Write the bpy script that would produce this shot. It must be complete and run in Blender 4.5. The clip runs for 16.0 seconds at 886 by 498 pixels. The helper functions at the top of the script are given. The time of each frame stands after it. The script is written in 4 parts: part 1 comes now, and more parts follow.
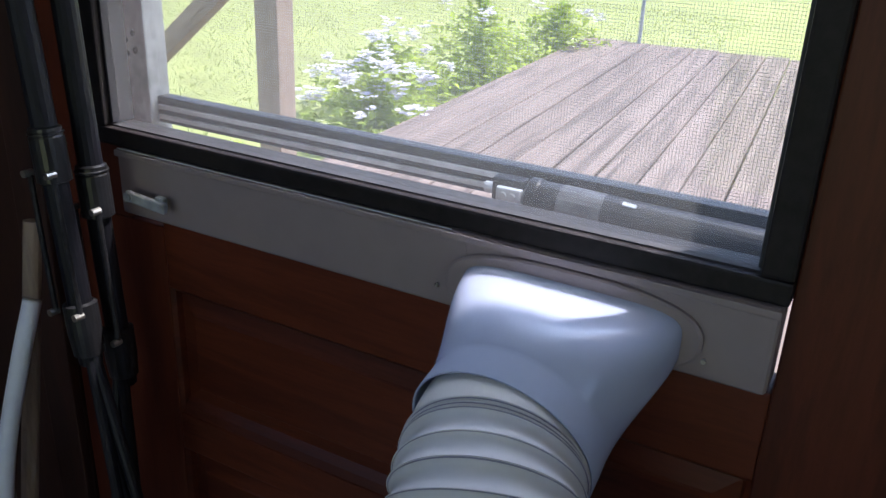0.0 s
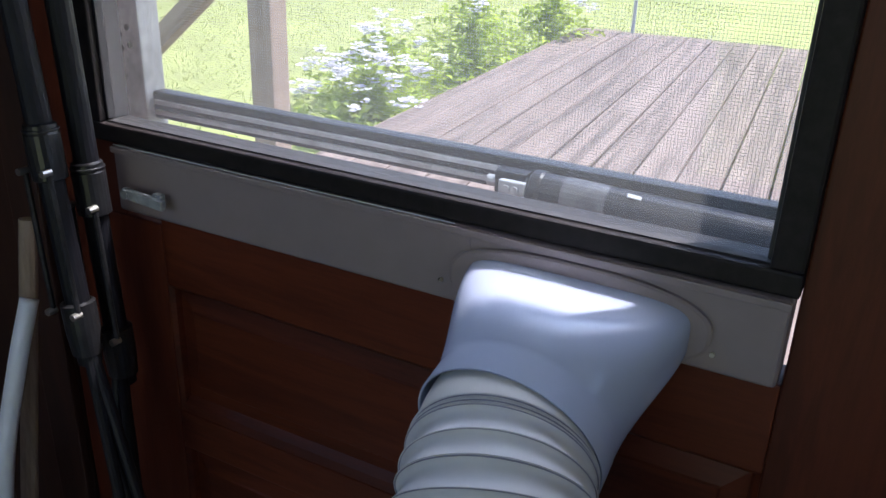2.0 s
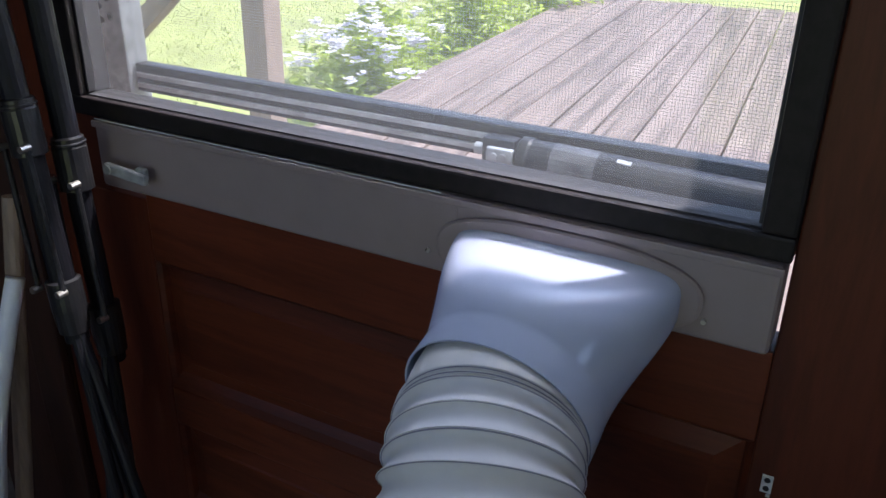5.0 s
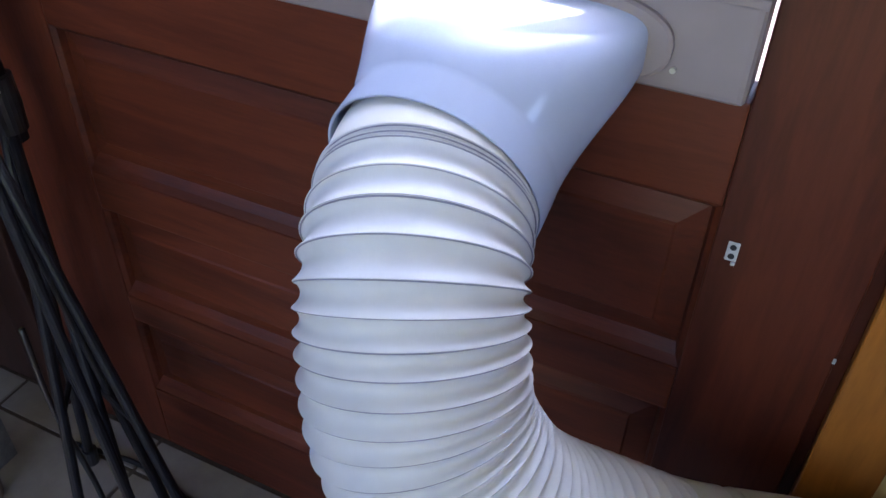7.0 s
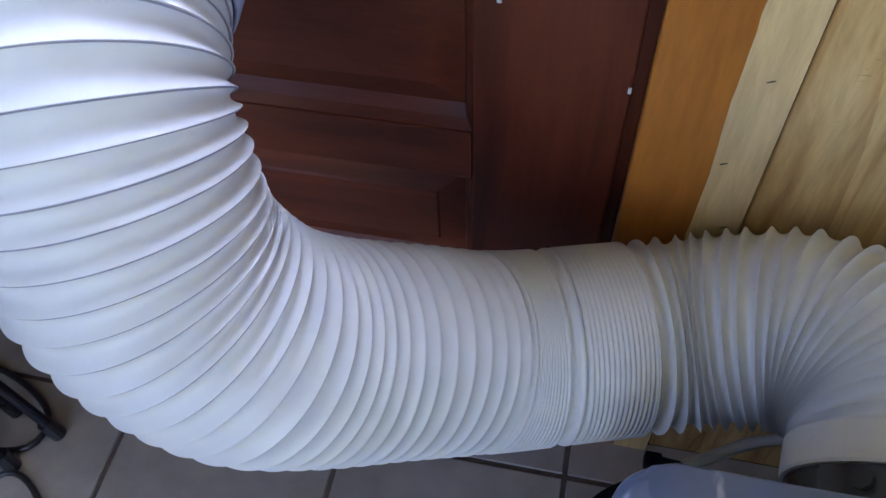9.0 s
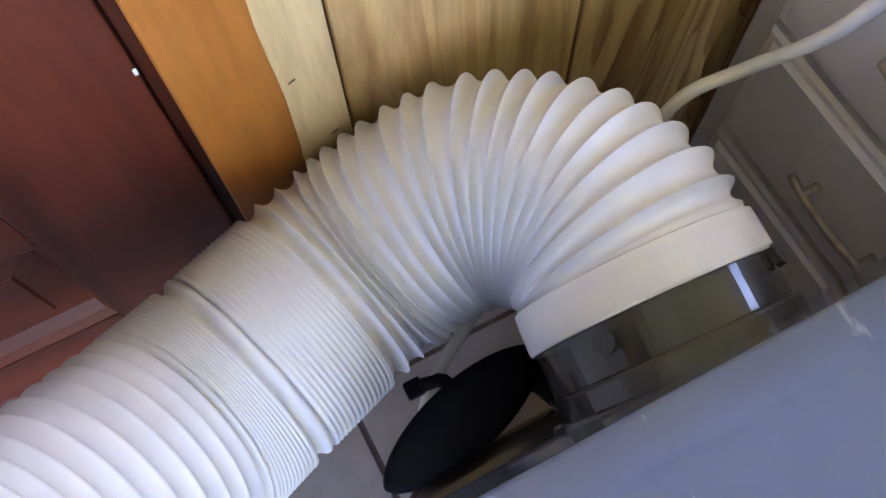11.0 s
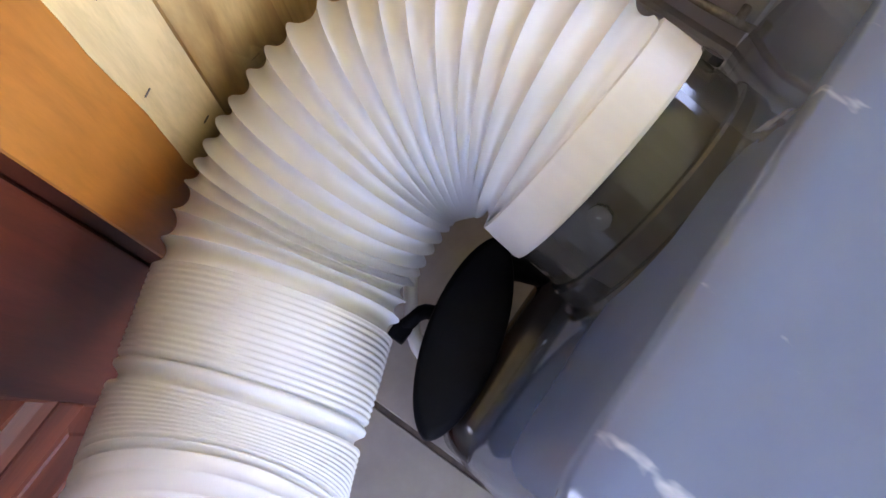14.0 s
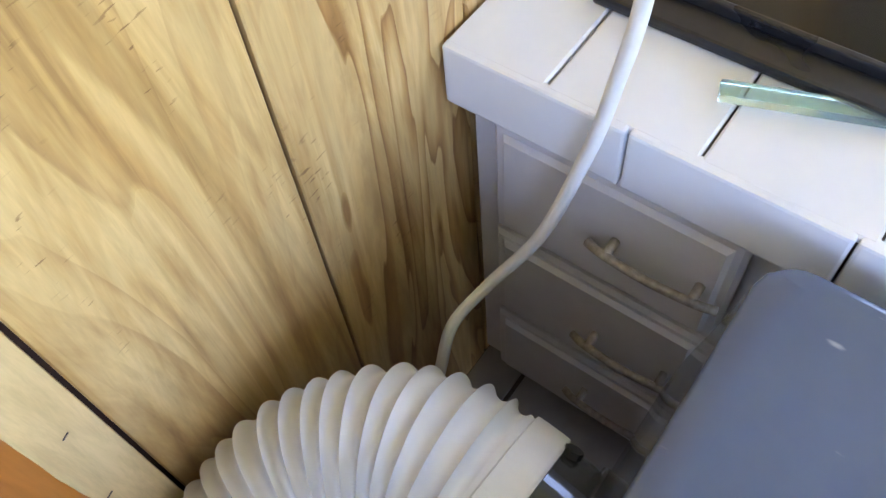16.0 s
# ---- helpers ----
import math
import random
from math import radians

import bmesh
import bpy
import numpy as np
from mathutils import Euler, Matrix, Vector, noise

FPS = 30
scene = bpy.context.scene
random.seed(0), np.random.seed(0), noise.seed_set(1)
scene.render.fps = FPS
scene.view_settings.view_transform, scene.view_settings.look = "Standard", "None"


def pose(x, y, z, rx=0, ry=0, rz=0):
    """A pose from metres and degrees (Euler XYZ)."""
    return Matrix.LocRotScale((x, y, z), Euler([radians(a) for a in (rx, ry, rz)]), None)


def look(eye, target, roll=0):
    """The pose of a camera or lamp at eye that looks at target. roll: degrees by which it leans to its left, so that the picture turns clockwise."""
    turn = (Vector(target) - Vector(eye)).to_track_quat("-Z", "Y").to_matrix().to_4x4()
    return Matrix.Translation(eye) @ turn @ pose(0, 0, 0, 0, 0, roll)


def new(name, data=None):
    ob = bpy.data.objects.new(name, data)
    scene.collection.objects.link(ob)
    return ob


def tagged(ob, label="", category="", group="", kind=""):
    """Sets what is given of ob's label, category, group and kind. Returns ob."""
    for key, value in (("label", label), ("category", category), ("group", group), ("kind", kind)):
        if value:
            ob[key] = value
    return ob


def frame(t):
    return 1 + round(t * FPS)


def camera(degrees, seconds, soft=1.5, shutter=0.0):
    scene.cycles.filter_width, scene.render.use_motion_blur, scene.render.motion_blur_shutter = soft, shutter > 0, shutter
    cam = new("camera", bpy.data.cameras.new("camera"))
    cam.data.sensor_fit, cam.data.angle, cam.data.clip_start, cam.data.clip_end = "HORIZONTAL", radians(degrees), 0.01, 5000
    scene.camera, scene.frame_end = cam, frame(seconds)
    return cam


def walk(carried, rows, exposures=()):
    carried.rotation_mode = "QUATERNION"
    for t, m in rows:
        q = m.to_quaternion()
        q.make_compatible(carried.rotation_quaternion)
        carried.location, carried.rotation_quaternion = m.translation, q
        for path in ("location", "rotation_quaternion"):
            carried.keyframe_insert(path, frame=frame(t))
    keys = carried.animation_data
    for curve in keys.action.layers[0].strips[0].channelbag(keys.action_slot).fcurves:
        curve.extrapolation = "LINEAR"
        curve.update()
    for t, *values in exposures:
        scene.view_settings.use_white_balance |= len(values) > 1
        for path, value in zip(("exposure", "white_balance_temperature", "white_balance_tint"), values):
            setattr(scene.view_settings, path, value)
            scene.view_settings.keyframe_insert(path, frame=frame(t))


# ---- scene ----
cam = camera(55.3, 16.0)
PATH = [
    (0, (-0.076, -0.661, 1.151), (-0.955, 0.96, 0.376), 2.5),
    (0.5, (-0.086, -0.667, 1.148), (-0.967, 0.955, 0.378), 2.6),
    (1, (-0.086, -0.662, 1.152), (-0.961, 0.961, 0.378), 2.4),
    (1.5, (-0.084, -0.656, 1.148), (-0.96, 0.967, 0.373), 2.4),
    (2, (-0.088, -0.656, 1.149), (-0.952, 0.965, 0.357), 2.0),
    (2.5, (-0.092, -0.655, 1.157), (-0.953, 0.96, 0.35), 1.2),
    (3, (-0.095, -0.655, 1.152), (-0.961, 0.962, 0.354), 1.3),
    (5.5, (-0.08, -0.621, 1.133), (-0.923, 0.953, 0.231), 0.7),
    (6, (-0.087, -0.593, 1.108), (-0.859, 0.917, 0.048), 0.9),
    (6.5, (-0.084, -0.573, 1.086), (-0.798, 0.886, -0.08), 1.4),
    (7, (-0.09, -0.564, 1.074), (-0.749, 0.835, -0.194), 1.2),
    (7.5, (-0.072, -0.543, 1.0541), (-0.6541, 0.7851, -0.3238), 1.68),
    (8, (-0.0596, -0.5317, 1.0188), (-0.5993, 0.7404, -0.4271), 0.66),
    (8.5, (-0.0544, -0.4868, 1.0061), (-0.4581, 0.6976, -0.5538), -1.51),
    (9, (-0.035, -0.4637, 1.006), (-0.3124, 0.6749, -0.6147), -2.47),
    (9.5, (-0.0037, -0.4469, 1.0052), (-0.1695, 0.6715, -0.6455), -3.16),
    (10, (0.0314, -0.405, 0.9926), (0.0275, 0.6304, -0.7182), -3.2),
    (12.5, (0.024, -0.238, 0.94), (0.404, -0.021, -1.012), 6.2),
    (13, (0.019, -0.235, 0.939), (0.383, -0.022, -1.017), 5.3),
    (13.5, (0.018, -0.235, 0.939), (0.383, -0.025, -1.016), 5.6),
    (14, (0.017, -0.236, 0.939), (0.384, 0.003, -1.012), 2.5),
    (14.5, (0.01, -0.238, 0.951), (0.485, 0.103, -0.962), -0.2),
    (15, (0.04, -0.25, 0.985), (0.64, 0.226, -0.863), -3.6),
    (15.5, (0.063, -0.269, 1.018), (0.784, 0.324, -0.751), -5.3),
    (16, (0.095, -0.308, 1.059), (0.885, 0.41, -0.632), -7.3),
]
EXPOSURES = [(0, 0.98, 5950, 19), (3.0, 1.0, 5950, 19), (5.3, 1.0, 5950, 20), (5.8, 1.5, 6050, 20), (6.5, 2.3, 5850, 24), (7.0, 2.6, 5850, 26), (8.0, 2.85, 5850, 26),
             (9.0, 2.9, 5750, 26), (9.5, 3.0, 5650, 26), (10.0, 3.45, 6100, 29), (12.5, 4.38, 5800, 31), (14.0, 4.45, 6250, 32), (15.0, 4.28, 6200, 29), (16.0, 3.88, 5850, 26)]
walk(cam, [(t, look(eye, target, roll)) for t, eye, target, roll in PATH], EXPOSURES)

# ---- light ----
world = bpy.data.worlds.new("sky")
scene.world = world
world.use_nodes = True
wn = world.node_tree
sky = wn.nodes.new("ShaderNodeTexSky")
sky.sky_type = "NISHITA"
sky.sun_disc = False
sky.sun_elevation, sky.sun_rotation = radians(62), radians(40)
wn.links.new(sky.outputs[0], wn.nodes["Background"].inputs[0])
wn.nodes["Background"].inputs[1].default_value = 0.15
sun = new("sun", bpy.data.lights.new("sun", "SUN"))
sun.data.energy, sun.data.angle, sun.data.color = 4.4, radians(0.6), (1.0, 0.95, 0.87)
sun.matrix_world = look((1.8, 2.16, 5.3), (0, 0, 0))


def window_light(name, eye, target, w, h, power, color):
    lamp = new(name, bpy.data.lights.new(name, "AREA"))
    lamp.data.shape, lamp.data.size, lamp.data.size_y = "RECTANGLE", w, h
    lamp.data.energy, lamp.data.color = power, color
    lamp.matrix_world = look(eye, target)
    return lamp


window_light("back_door_light", (0.22, -2.90, 1.62), (0.05, 0.0, 0.6), 0.6, 0.7, 0.62, (0.74, 0.85, 1.0))
window_light("side_window_light", (2.36, -0.95, 1.45), (0.5, -0.3, 0.6), 0.9, 0.8, 0.62, (0.80, 0.90, 1.0))
# unseen fill added on the west side to brighten cabinet, hose and door
window_light("west_fill_light", (-1.27, -1.45, 1.40), (-0.2, -0.2, 0.5), 1.0, 1.0, 0.46, (0.76, 0.87, 1.0))
door_lamp = window_light("door_window_light", (-0.42, 0.07, 1.30), (-0.48, -0.52, 0.42), 0.50, 0.52, 0.30, (0.66, 0.80, 1.0))
door_lamp.data.spread = radians(62)

# ---- materials ----


def nodes_of(name):
    m = bpy.data.materials.new(name)
    m.use_nodes = True
    return m, m.node_tree.nodes, m.node_tree.links, m.node_tree.nodes["Principled BSDF"]


def ramp(n, l, src, stops):
    r = n.new("ShaderNodeValToRGB")
    els = r.color_ramp.elements
    while len(els) < len(stops):
        els.new(0.5)
    for e, (p, c) in zip(els, stops):
        e.position, e.color = p, (*c, 1.0)
    l.new(src, r.inputs[0])
    return r.outputs[0]


def coords(n, l, scale=(1, 1, 1), rot=(0, 0, 0)):
    tc = n.new("ShaderNodeTexCoord")
    mp = n.new("ShaderNodeMapping")
    mp.inputs["Scale"].default_value = scale
    mp.inputs["Rotation"].default_value = rot
    l.new(tc.outputs["Object"], mp.inputs[0])
    return mp.outputs[0]


def noise_of(n, l, vec, scale, detail=5.0, rough=0.6, dist=0.0):
    t = n.new("ShaderNodeTexNoise")
    t.inputs["Scale"].default_value, t.inputs["Detail"].default_value = scale, detail
    t.inputs["Roughness"].default_value, t.inputs["Distortion"].default_value = rough, dist
    l.new(vec, t.inputs["Vector"])
    return t.outputs[0]


def mix(n, l, a, b, fac, mode="MIX"):
    x = n.new("ShaderNodeMix")
    x.data_type, x.blend_type = "RGBA", mode
    for sock, v in ((x.inputs[0], fac), (x.inputs[6], a), (x.inputs[7], b)):
        if hasattr(v, "is_linked"):
            l.new(v, sock)
        else:
            sock.default_value = v if isinstance(v, float) else (*v, 1.0)
    return x.outputs[2]


def bump(n, l, bsdf, height, strength, dist=0.002):
    b = n.new("ShaderNodeBump")
    b.inputs["Strength"].default_value, b.inputs["Distance"].default_value = strength, dist
    l.new(height, b.inputs["Height"])
    l.new(b.outputs[0], bsdf.inputs["Normal"])


def plain(name, color, rough=0.5, metal=0.0, vary=0.12, scale=40.0, bumpy=0.1, spec=0.5, rvary=0.1):
    m, n, l, p = nodes_of(name)
    vec = coords(n, l)
    fine = noise_of(n, l, vec, scale)
    big = noise_of(n, l, vec, scale * 0.12, 3.0)
    lo = tuple(c * (1 - vary) for c in color)
    hi = tuple(min(1.0, c * (1 + vary)) for c in color)
    c1 = ramp(n, l, fine, [(0.3, lo), (0.7, hi)])
    c2 = ramp(n, l, big, [(0.35, tuple(c * (1 - vary) for c in (1, 1, 1))), (0.65, (1, 1, 1))])
    l.new(mix(n, l, c1, c2, 1.0, "MULTIPLY"), p.inputs["Base Color"])
    rr = ramp(n, l, big, [(0.3, (rough - rvary * 0.5,) * 3), (0.7, (rough + rvary * 0.5,) * 3)])
    l.new(rr, p.inputs["Roughness"])
    p.inputs["Metallic"].default_value = metal
    p.inputs["Specular IOR Level"].default_value = spec
    bump(n, l, p, fine, bumpy)
    return m


def wood(name, dark, light, axis="Z", rough=0.45, scale=1.0, knots=False, spec=0.5):
    """Wood with grain running along one axis."""
    m, n, l, p = nodes_of(name)
    along = {"X": (0.12, 1, 1), "Y": (1, 0.12, 1), "Z": (1, 1, 0.12)}[axis]
    vec = coords(n, l, along)
    oi = n.new("ShaderNodeObjectInfo")
    add = n.new("ShaderNodeVectorMath")
    add.operation = "MULTIPLY_ADD"
    add.inputs[1].default_value = (7.0, 5.0, 9.0)
    l.new(oi.outputs["Random"], add.inputs[0])
    l.new(vec, add.inputs[2])
    v = add.outputs[0]
    g1 = noise_of(n, l, v, 14.0 * scale, 6.0, 0.62, 1.3)
    g2 = noise_of(n, l, v, 120.0 * scale, 4.0, 0.7, 0.3)
    g3 = noise_of(n, l, v, 4.0 * scale, 3.0, 0.5, 0.6)
    mid = tuple((a + b) * 0.5 for a, b in zip(dark, light))
    c = ramp(n, l, g1, [(0.28, dark), (0.45, mid), (0.55, light), (0.72, tuple(x * 0.88 for x in light))])
    f = ramp(n, l, g2, [(0.35, (0.62, 0.6, 0.56)), (0.6, (1, 1, 1))])
    c = mix(n, l, c, f, 0.34 if knots else 0.55, "MULTIPLY")
    b3 = ramp(n, l, g3, [(0.35, (0.75, 0.72, 0.7)), (0.65, (1, 1, 1))])
    c = mix(n, l, c, b3, 0.8, "MULTIPLY")
    if knots:
        vk = coords(n, l, (1, 1, 0.07))
        addk = n.new("ShaderNodeVectorMath")
        addk.operation = "MULTIPLY_ADD"
        addk.inputs[1].default_value = (3.0, 1.0, 4.0)
        l.new(oi.outputs["Random"], addk.inputs[0])
        l.new(vk, addk.inputs[2])
        s1 = noise_of(n, l, addk.outputs[0], 17.0, 4.5, 0.58, 2.2)
        st = ramp(n, l, s1, [(0.30, (0.42, 0.28, 0.14)), (0.42, (0.84, 0.75, 0.62)), (0.52, (1.0, 1.0, 1.0)), (0.66, (0.74, 0.62, 0.45))])
        c = mix(n, l, c, st, 0.72, "MULTIPLY")
        # cathedral figure: nested contour lines of a slow, stretched noise
        vc = coords(n, l, (1, 1, 0.16))
        addc = n.new("ShaderNodeVectorMath")
        addc.operation = "MULTIPLY_ADD"
        addc.inputs[1].default_value = (5.0, 2.0, 3.0)
        l.new(oi.outputs["Random"], addc.inputs[0])
        l.new(vc, addc.inputs[2])
        s2 = noise_of(n, l, addc.outputs[0], 9.0, 3.0, 0.45, 1.2)
        scaled = n.new("ShaderNodeMath")
        scaled.operation = "MULTIPLY"
        scaled.inputs[1].default_value = 9.0
        l.new(s2, scaled.inputs[0])
        rings_ = n.new("ShaderNodeMath")
        rings_.operation = "FRACT"
        l.new(scaled.outputs[0], rings_.inputs[0])
        dk = ramp(n, l, rings_.outputs[0], [(0.0, (0.86, 0.80, 0.70)), (0.03, (0.46, 0.30, 0.15)), (0.14, (0.68, 0.53, 0.35)), (0.45, (0.98, 0.95, 0.90)), (0.9, (1.0, 1.0, 1.0))])
        where = ramp(n, l, noise_of(n, l, addc.outputs[0], 5.0, 2.0), [(0.42, (0.15, 0.15, 0.15)), (0.60, (0.9, 0.9, 0.9))])
        c = mix(n, l, c, mix(n, l, (1.0, 1.0, 1.0), dk, where), 1.0, "MULTIPLY")
        vt = coords(n, l, (46, 46, 240), (0, radians(28), 0))
        tick = noise_of(n, l, vt, 1.5, 2.0, 0.4)
        tk = ramp(n, l, tick, [(0.66, (1, 1, 1)), (0.70, (0.30, 0.18, 0.08))])
        patch = ramp(n, l, noise_of(n, l, coords(n, l, (16, 16, 3)), 1.0, 2.0), [(0.54, (0, 0, 0)), (0.62, (0.8, 0.8, 0.8))])
        c = mix(n, l, c, mix(n, l, (1.0, 1.0, 1.0), tk, patch), 0.9, "MULTIPLY")
    l.new(c, p.inputs["Base Color"])
    p.inputs["Roughness"].default_value = rough
    p.inputs["Specular IOR Level"].default_value = spec
    bump(n, l, p, g2, 0.25, 0.001)
    return m


M_DOOR = wood("red_brown_door_wood", (0.060, 0.0115, 0.0052), (0.150, 0.0320, 0.0125), "X", 0.45, 0.8, spec=0.3)
M_STILE = wood("red_brown_stile_wood", (0.064, 0.0122, 0.0056), (0.126, 0.0265, 0.0112), "Z", 0.45, 0.8, spec=0.3)
M_DARKWALL = wood("dark_wall_wood", (0.030, 0.012, 0.008), (0.060, 0.022, 0.014), "Z", 0.6, 0.7)
M_AMBER = wood("amber_varnished_wood", (0.36, 0.118, 0.016), (0.50, 0.185, 0.026), "Z", 0.35, 0.6)
M_PALE = wood("pale_bare_wood", (0.50, 0.33, 0.125), (0.69, 0.49, 0.22), "Z", 0.55, 0.8)
M_PANEL = wood("yellow_panelling_wood", (0.40, 0.235, 0.070), (0.72, 0.50, 0.205), "Z", 0.5, 0.75, knots=True)
M_DECK = wood("weathered_deck_wood", (0.070, 0.048, 0.038), (0.30, 0.232, 0.195), "Y", 0.8, 0.8)
for _nd in M_DECK.node_tree.nodes:
    if _nd.type == "MAPPING":
        _nd.inputs["Scale"].default_value = (1.5, 0.045, 1.0)
M_POST = wood("weathered_post_wood", (0.26, 0.20, 0.15), (0.46, 0.36, 0.28), "Z", 0.8, 0.5)
M_HOSE = plain("white_hose_plastic", (0.63, 0.625, 0.63), 0.42, vary=0.04, scale=30, bumpy=0.05)
M_COLLAR = plain("cream_collar_plastic", (0.62, 0.612, 0.590), 0.4, vary=0.04, scale=30, bumpy=0.04)
# white nozzle plastic with the blue of reflected sky put into its colour
M_NOZZLE = plain("glossy_sky_tinted_white_plastic", (0.40, 0.45, 0.59), 0.045, vary=0.03, scale=18, bumpy=0.008, rvary=0.03)
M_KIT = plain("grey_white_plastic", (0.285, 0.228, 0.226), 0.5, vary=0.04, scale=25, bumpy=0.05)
M_BLACK = plain("black_metal", (0.010, 0.010, 0.014), 0.5, 0.0, vary=0.3, scale=60, spec=0.3)
M_HOOK = plain("black_matt_plastic", (0.004, 0.004, 0.005), 0.6, vary=0.3, scale=60, spec=0.1)
M_BLACKPL = plain("black_plastic", (0.02, 0.02, 0.022), 0.3, vary=0.3, scale=50)
M_SASH = plain("black_sash_vinyl", (0.022, 0.018, 0.018), 0.5, vary=0.3, scale=80, spec=0.18)
M_ALU = plain("weathered_aluminium", (0.50, 0.53, 0.56), 0.5, 0.4, vary=0.25, scale=45, bumpy=0.2)
M_JAMB = plain("chipped_white_jamb_paint", (0.62, 0.64, 0.64), 0.6, vary=0.15, scale=35, bumpy=0.3)
M_STORM = plain("grey_chipped_paint", (0.34, 0.355, 0.36), 0.6, vary=0.3, scale=60, bumpy=0.4)
M_CLOSER = plain("dusty_black_tube", (0.020, 0.021, 0.026), 0.4, vary=0.45, scale=70, bumpy=0.2)
M_CLEAR = plain("worn_label_plastic", (0.13, 0.135, 0.15), 0.35, vary=0.4, scale=60)
M_CAB = plain("white_cabinet_paint", (0.70, 0.68, 0.68), 0.4, vary=0.05, scale=20, bumpy=0.08)
M_CTILE = plain("white_counter_tile", (0.80, 0.80, 0.80), 0.18, vary=0.03, scale=15, bumpy=0.03)
M_GROUT = plain("dark_grout", (0.12, 0.09, 0.07), 0.85, vary=0.3, scale=120, bumpy=0.4)
M_FTILE = plain("beige_floor_tile", (0.345, 0.305, 0.27), 0.4, vary=0.12, scale=22, bumpy=0.06)
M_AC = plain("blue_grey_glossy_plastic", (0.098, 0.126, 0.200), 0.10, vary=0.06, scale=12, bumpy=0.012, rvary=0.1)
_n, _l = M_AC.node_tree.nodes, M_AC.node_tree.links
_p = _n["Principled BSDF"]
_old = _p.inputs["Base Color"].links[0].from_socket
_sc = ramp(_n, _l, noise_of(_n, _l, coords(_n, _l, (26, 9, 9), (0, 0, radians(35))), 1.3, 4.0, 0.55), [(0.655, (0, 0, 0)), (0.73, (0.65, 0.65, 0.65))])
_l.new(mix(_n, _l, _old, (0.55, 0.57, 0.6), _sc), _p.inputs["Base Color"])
M_CORD = plain("white_cord_rubber", (0.78, 0.76, 0.72), 0.5, vary=0.05, scale=40)
M_HANDLE = plain("tarnished_handle_metal", (0.42, 0.37, 0.31), 0.4, 0.5, vary=0.3, scale=150, bumpy=0.2)
M_BRASS = plain("nickel_screw", (0.6, 0.58, 0.52), 0.3, 0.9, vary=0.1, scale=100)
M_STRUT = plain("worn_grey_metal", (0.07, 0.07, 0.075), 0.35, 0.7, vary=0.3, scale=120)
M_CEIL = plain("white_ceiling_paint", (0.72, 0.70, 0.66), 0.8, vary=0.05, scale=10)
M_BACKWALL = plain("cream_wall_paint", (0.55, 0.47, 0.36), 0.8, vary=0.06, scale=8)
M_GRASS = plain("lawn", (0.33, 0.37, 0.115), 0.9, vary=0.16, scale=3.0, bumpy=0.8)
M_BLADE = plain("grass_blade", (0.42, 0.47, 0.15), 0.7, vary=0.16, scale=4.0)
M_LEAF = plain("leaf_green", (0.50, 0.62, 0.11), 0.6, vary=0.3, scale=12.0)
M_PETAL = plain("white_lilac_petal", (0.84, 0.82, 0.87), 0.6, vary=0.12, scale=30.0)
M_SCREENDARK = plain("black_glass_top", (0.012, 0.013, 0.015), 0.12, vary=0.2, scale=20, bumpy=0.01)


def translucent(mat, share, color=None):
    """Lets part of the light through a thin sheet."""
    n, l = mat.node_tree.nodes, mat.node_tree.links
    p = n["Principled BSDF"]
    t = n.new("ShaderNodeBsdfTranslucent")
    src = p.inputs["Base Color"].links
    if color is None and src:
        l.new(src[0].from_socket, t.inputs[0])
    else:
        t.inputs[0].default_value = (*color, 1)
    m = n.new("ShaderNodeMixShader")
    m.inputs[0].default_value = share
    l.new(p.outputs[0], m.inputs[1])
    l.new(t.outputs[0], m.inputs[2])
    l.new(m.outputs[0], n["Material Output"].inputs[0])


translucent(M_LEAF, 0.7)
translucent(M_BLADE, 0.6)
translucent(M_PETAL, 0.4)


def glass_of(name, color, rough=0.0):
    m, n, l, p = nodes_of(name)
    p.inputs["Base Color"].default_value = (*color, 1)
    p.inputs["Transmission Weight"].default_value = 1.0
    p.inputs["Roughness"].default_value = rough
    p.inputs["IOR"].default_value = 1.45
    return m


# the pale translucent share lays a haze over the view outdoors
M_HAZY_PANE = glass_of("hazy_window_glass", (0.98, 1.0, 0.99))
translucent(M_HAZY_PANE, 0.042, (0.8, 0.8, 0.78))
M_GREENGLASS = glass_of("green_sheet_glass", (0.74, 0.95, 0.87))
M_GREENGLASS.node_tree.nodes["Principled BSDF"].inputs["Transmission Weight"].default_value = 0.85
M_SMOKE = glass_of("smoky_clear_plastic", (0.060, 0.058, 0.052), 0.12)
M_SMOKE.node_tree.nodes["Principled BSDF"].inputs["Transmission Weight"].default_value = 0.30

# ---- building helpers ----


def mesh_ob(name, bm, mat, smooth=False):
    me = bpy.data.meshes.new(name)
    bm.normal_update()
    bm.to_mesh(me)
    bm.free()
    me.materials.append(mat)
    if smooth:
        me.shade_smooth()
    return new(name, me)


def part(name, bm, mat, parent, label="", smooth=False):
    ob = mesh_ob(name, bm, mat, smooth)
    ob.parent = parent
    if label:
        ob["label"] = label
    return ob


def thing(name, loc, label, category, group="", kind=""):
    ob = new(name)
    ob.empty_display_size = 0.05
    ob.location = loc
    return tagged(ob, label, category, group, kind)


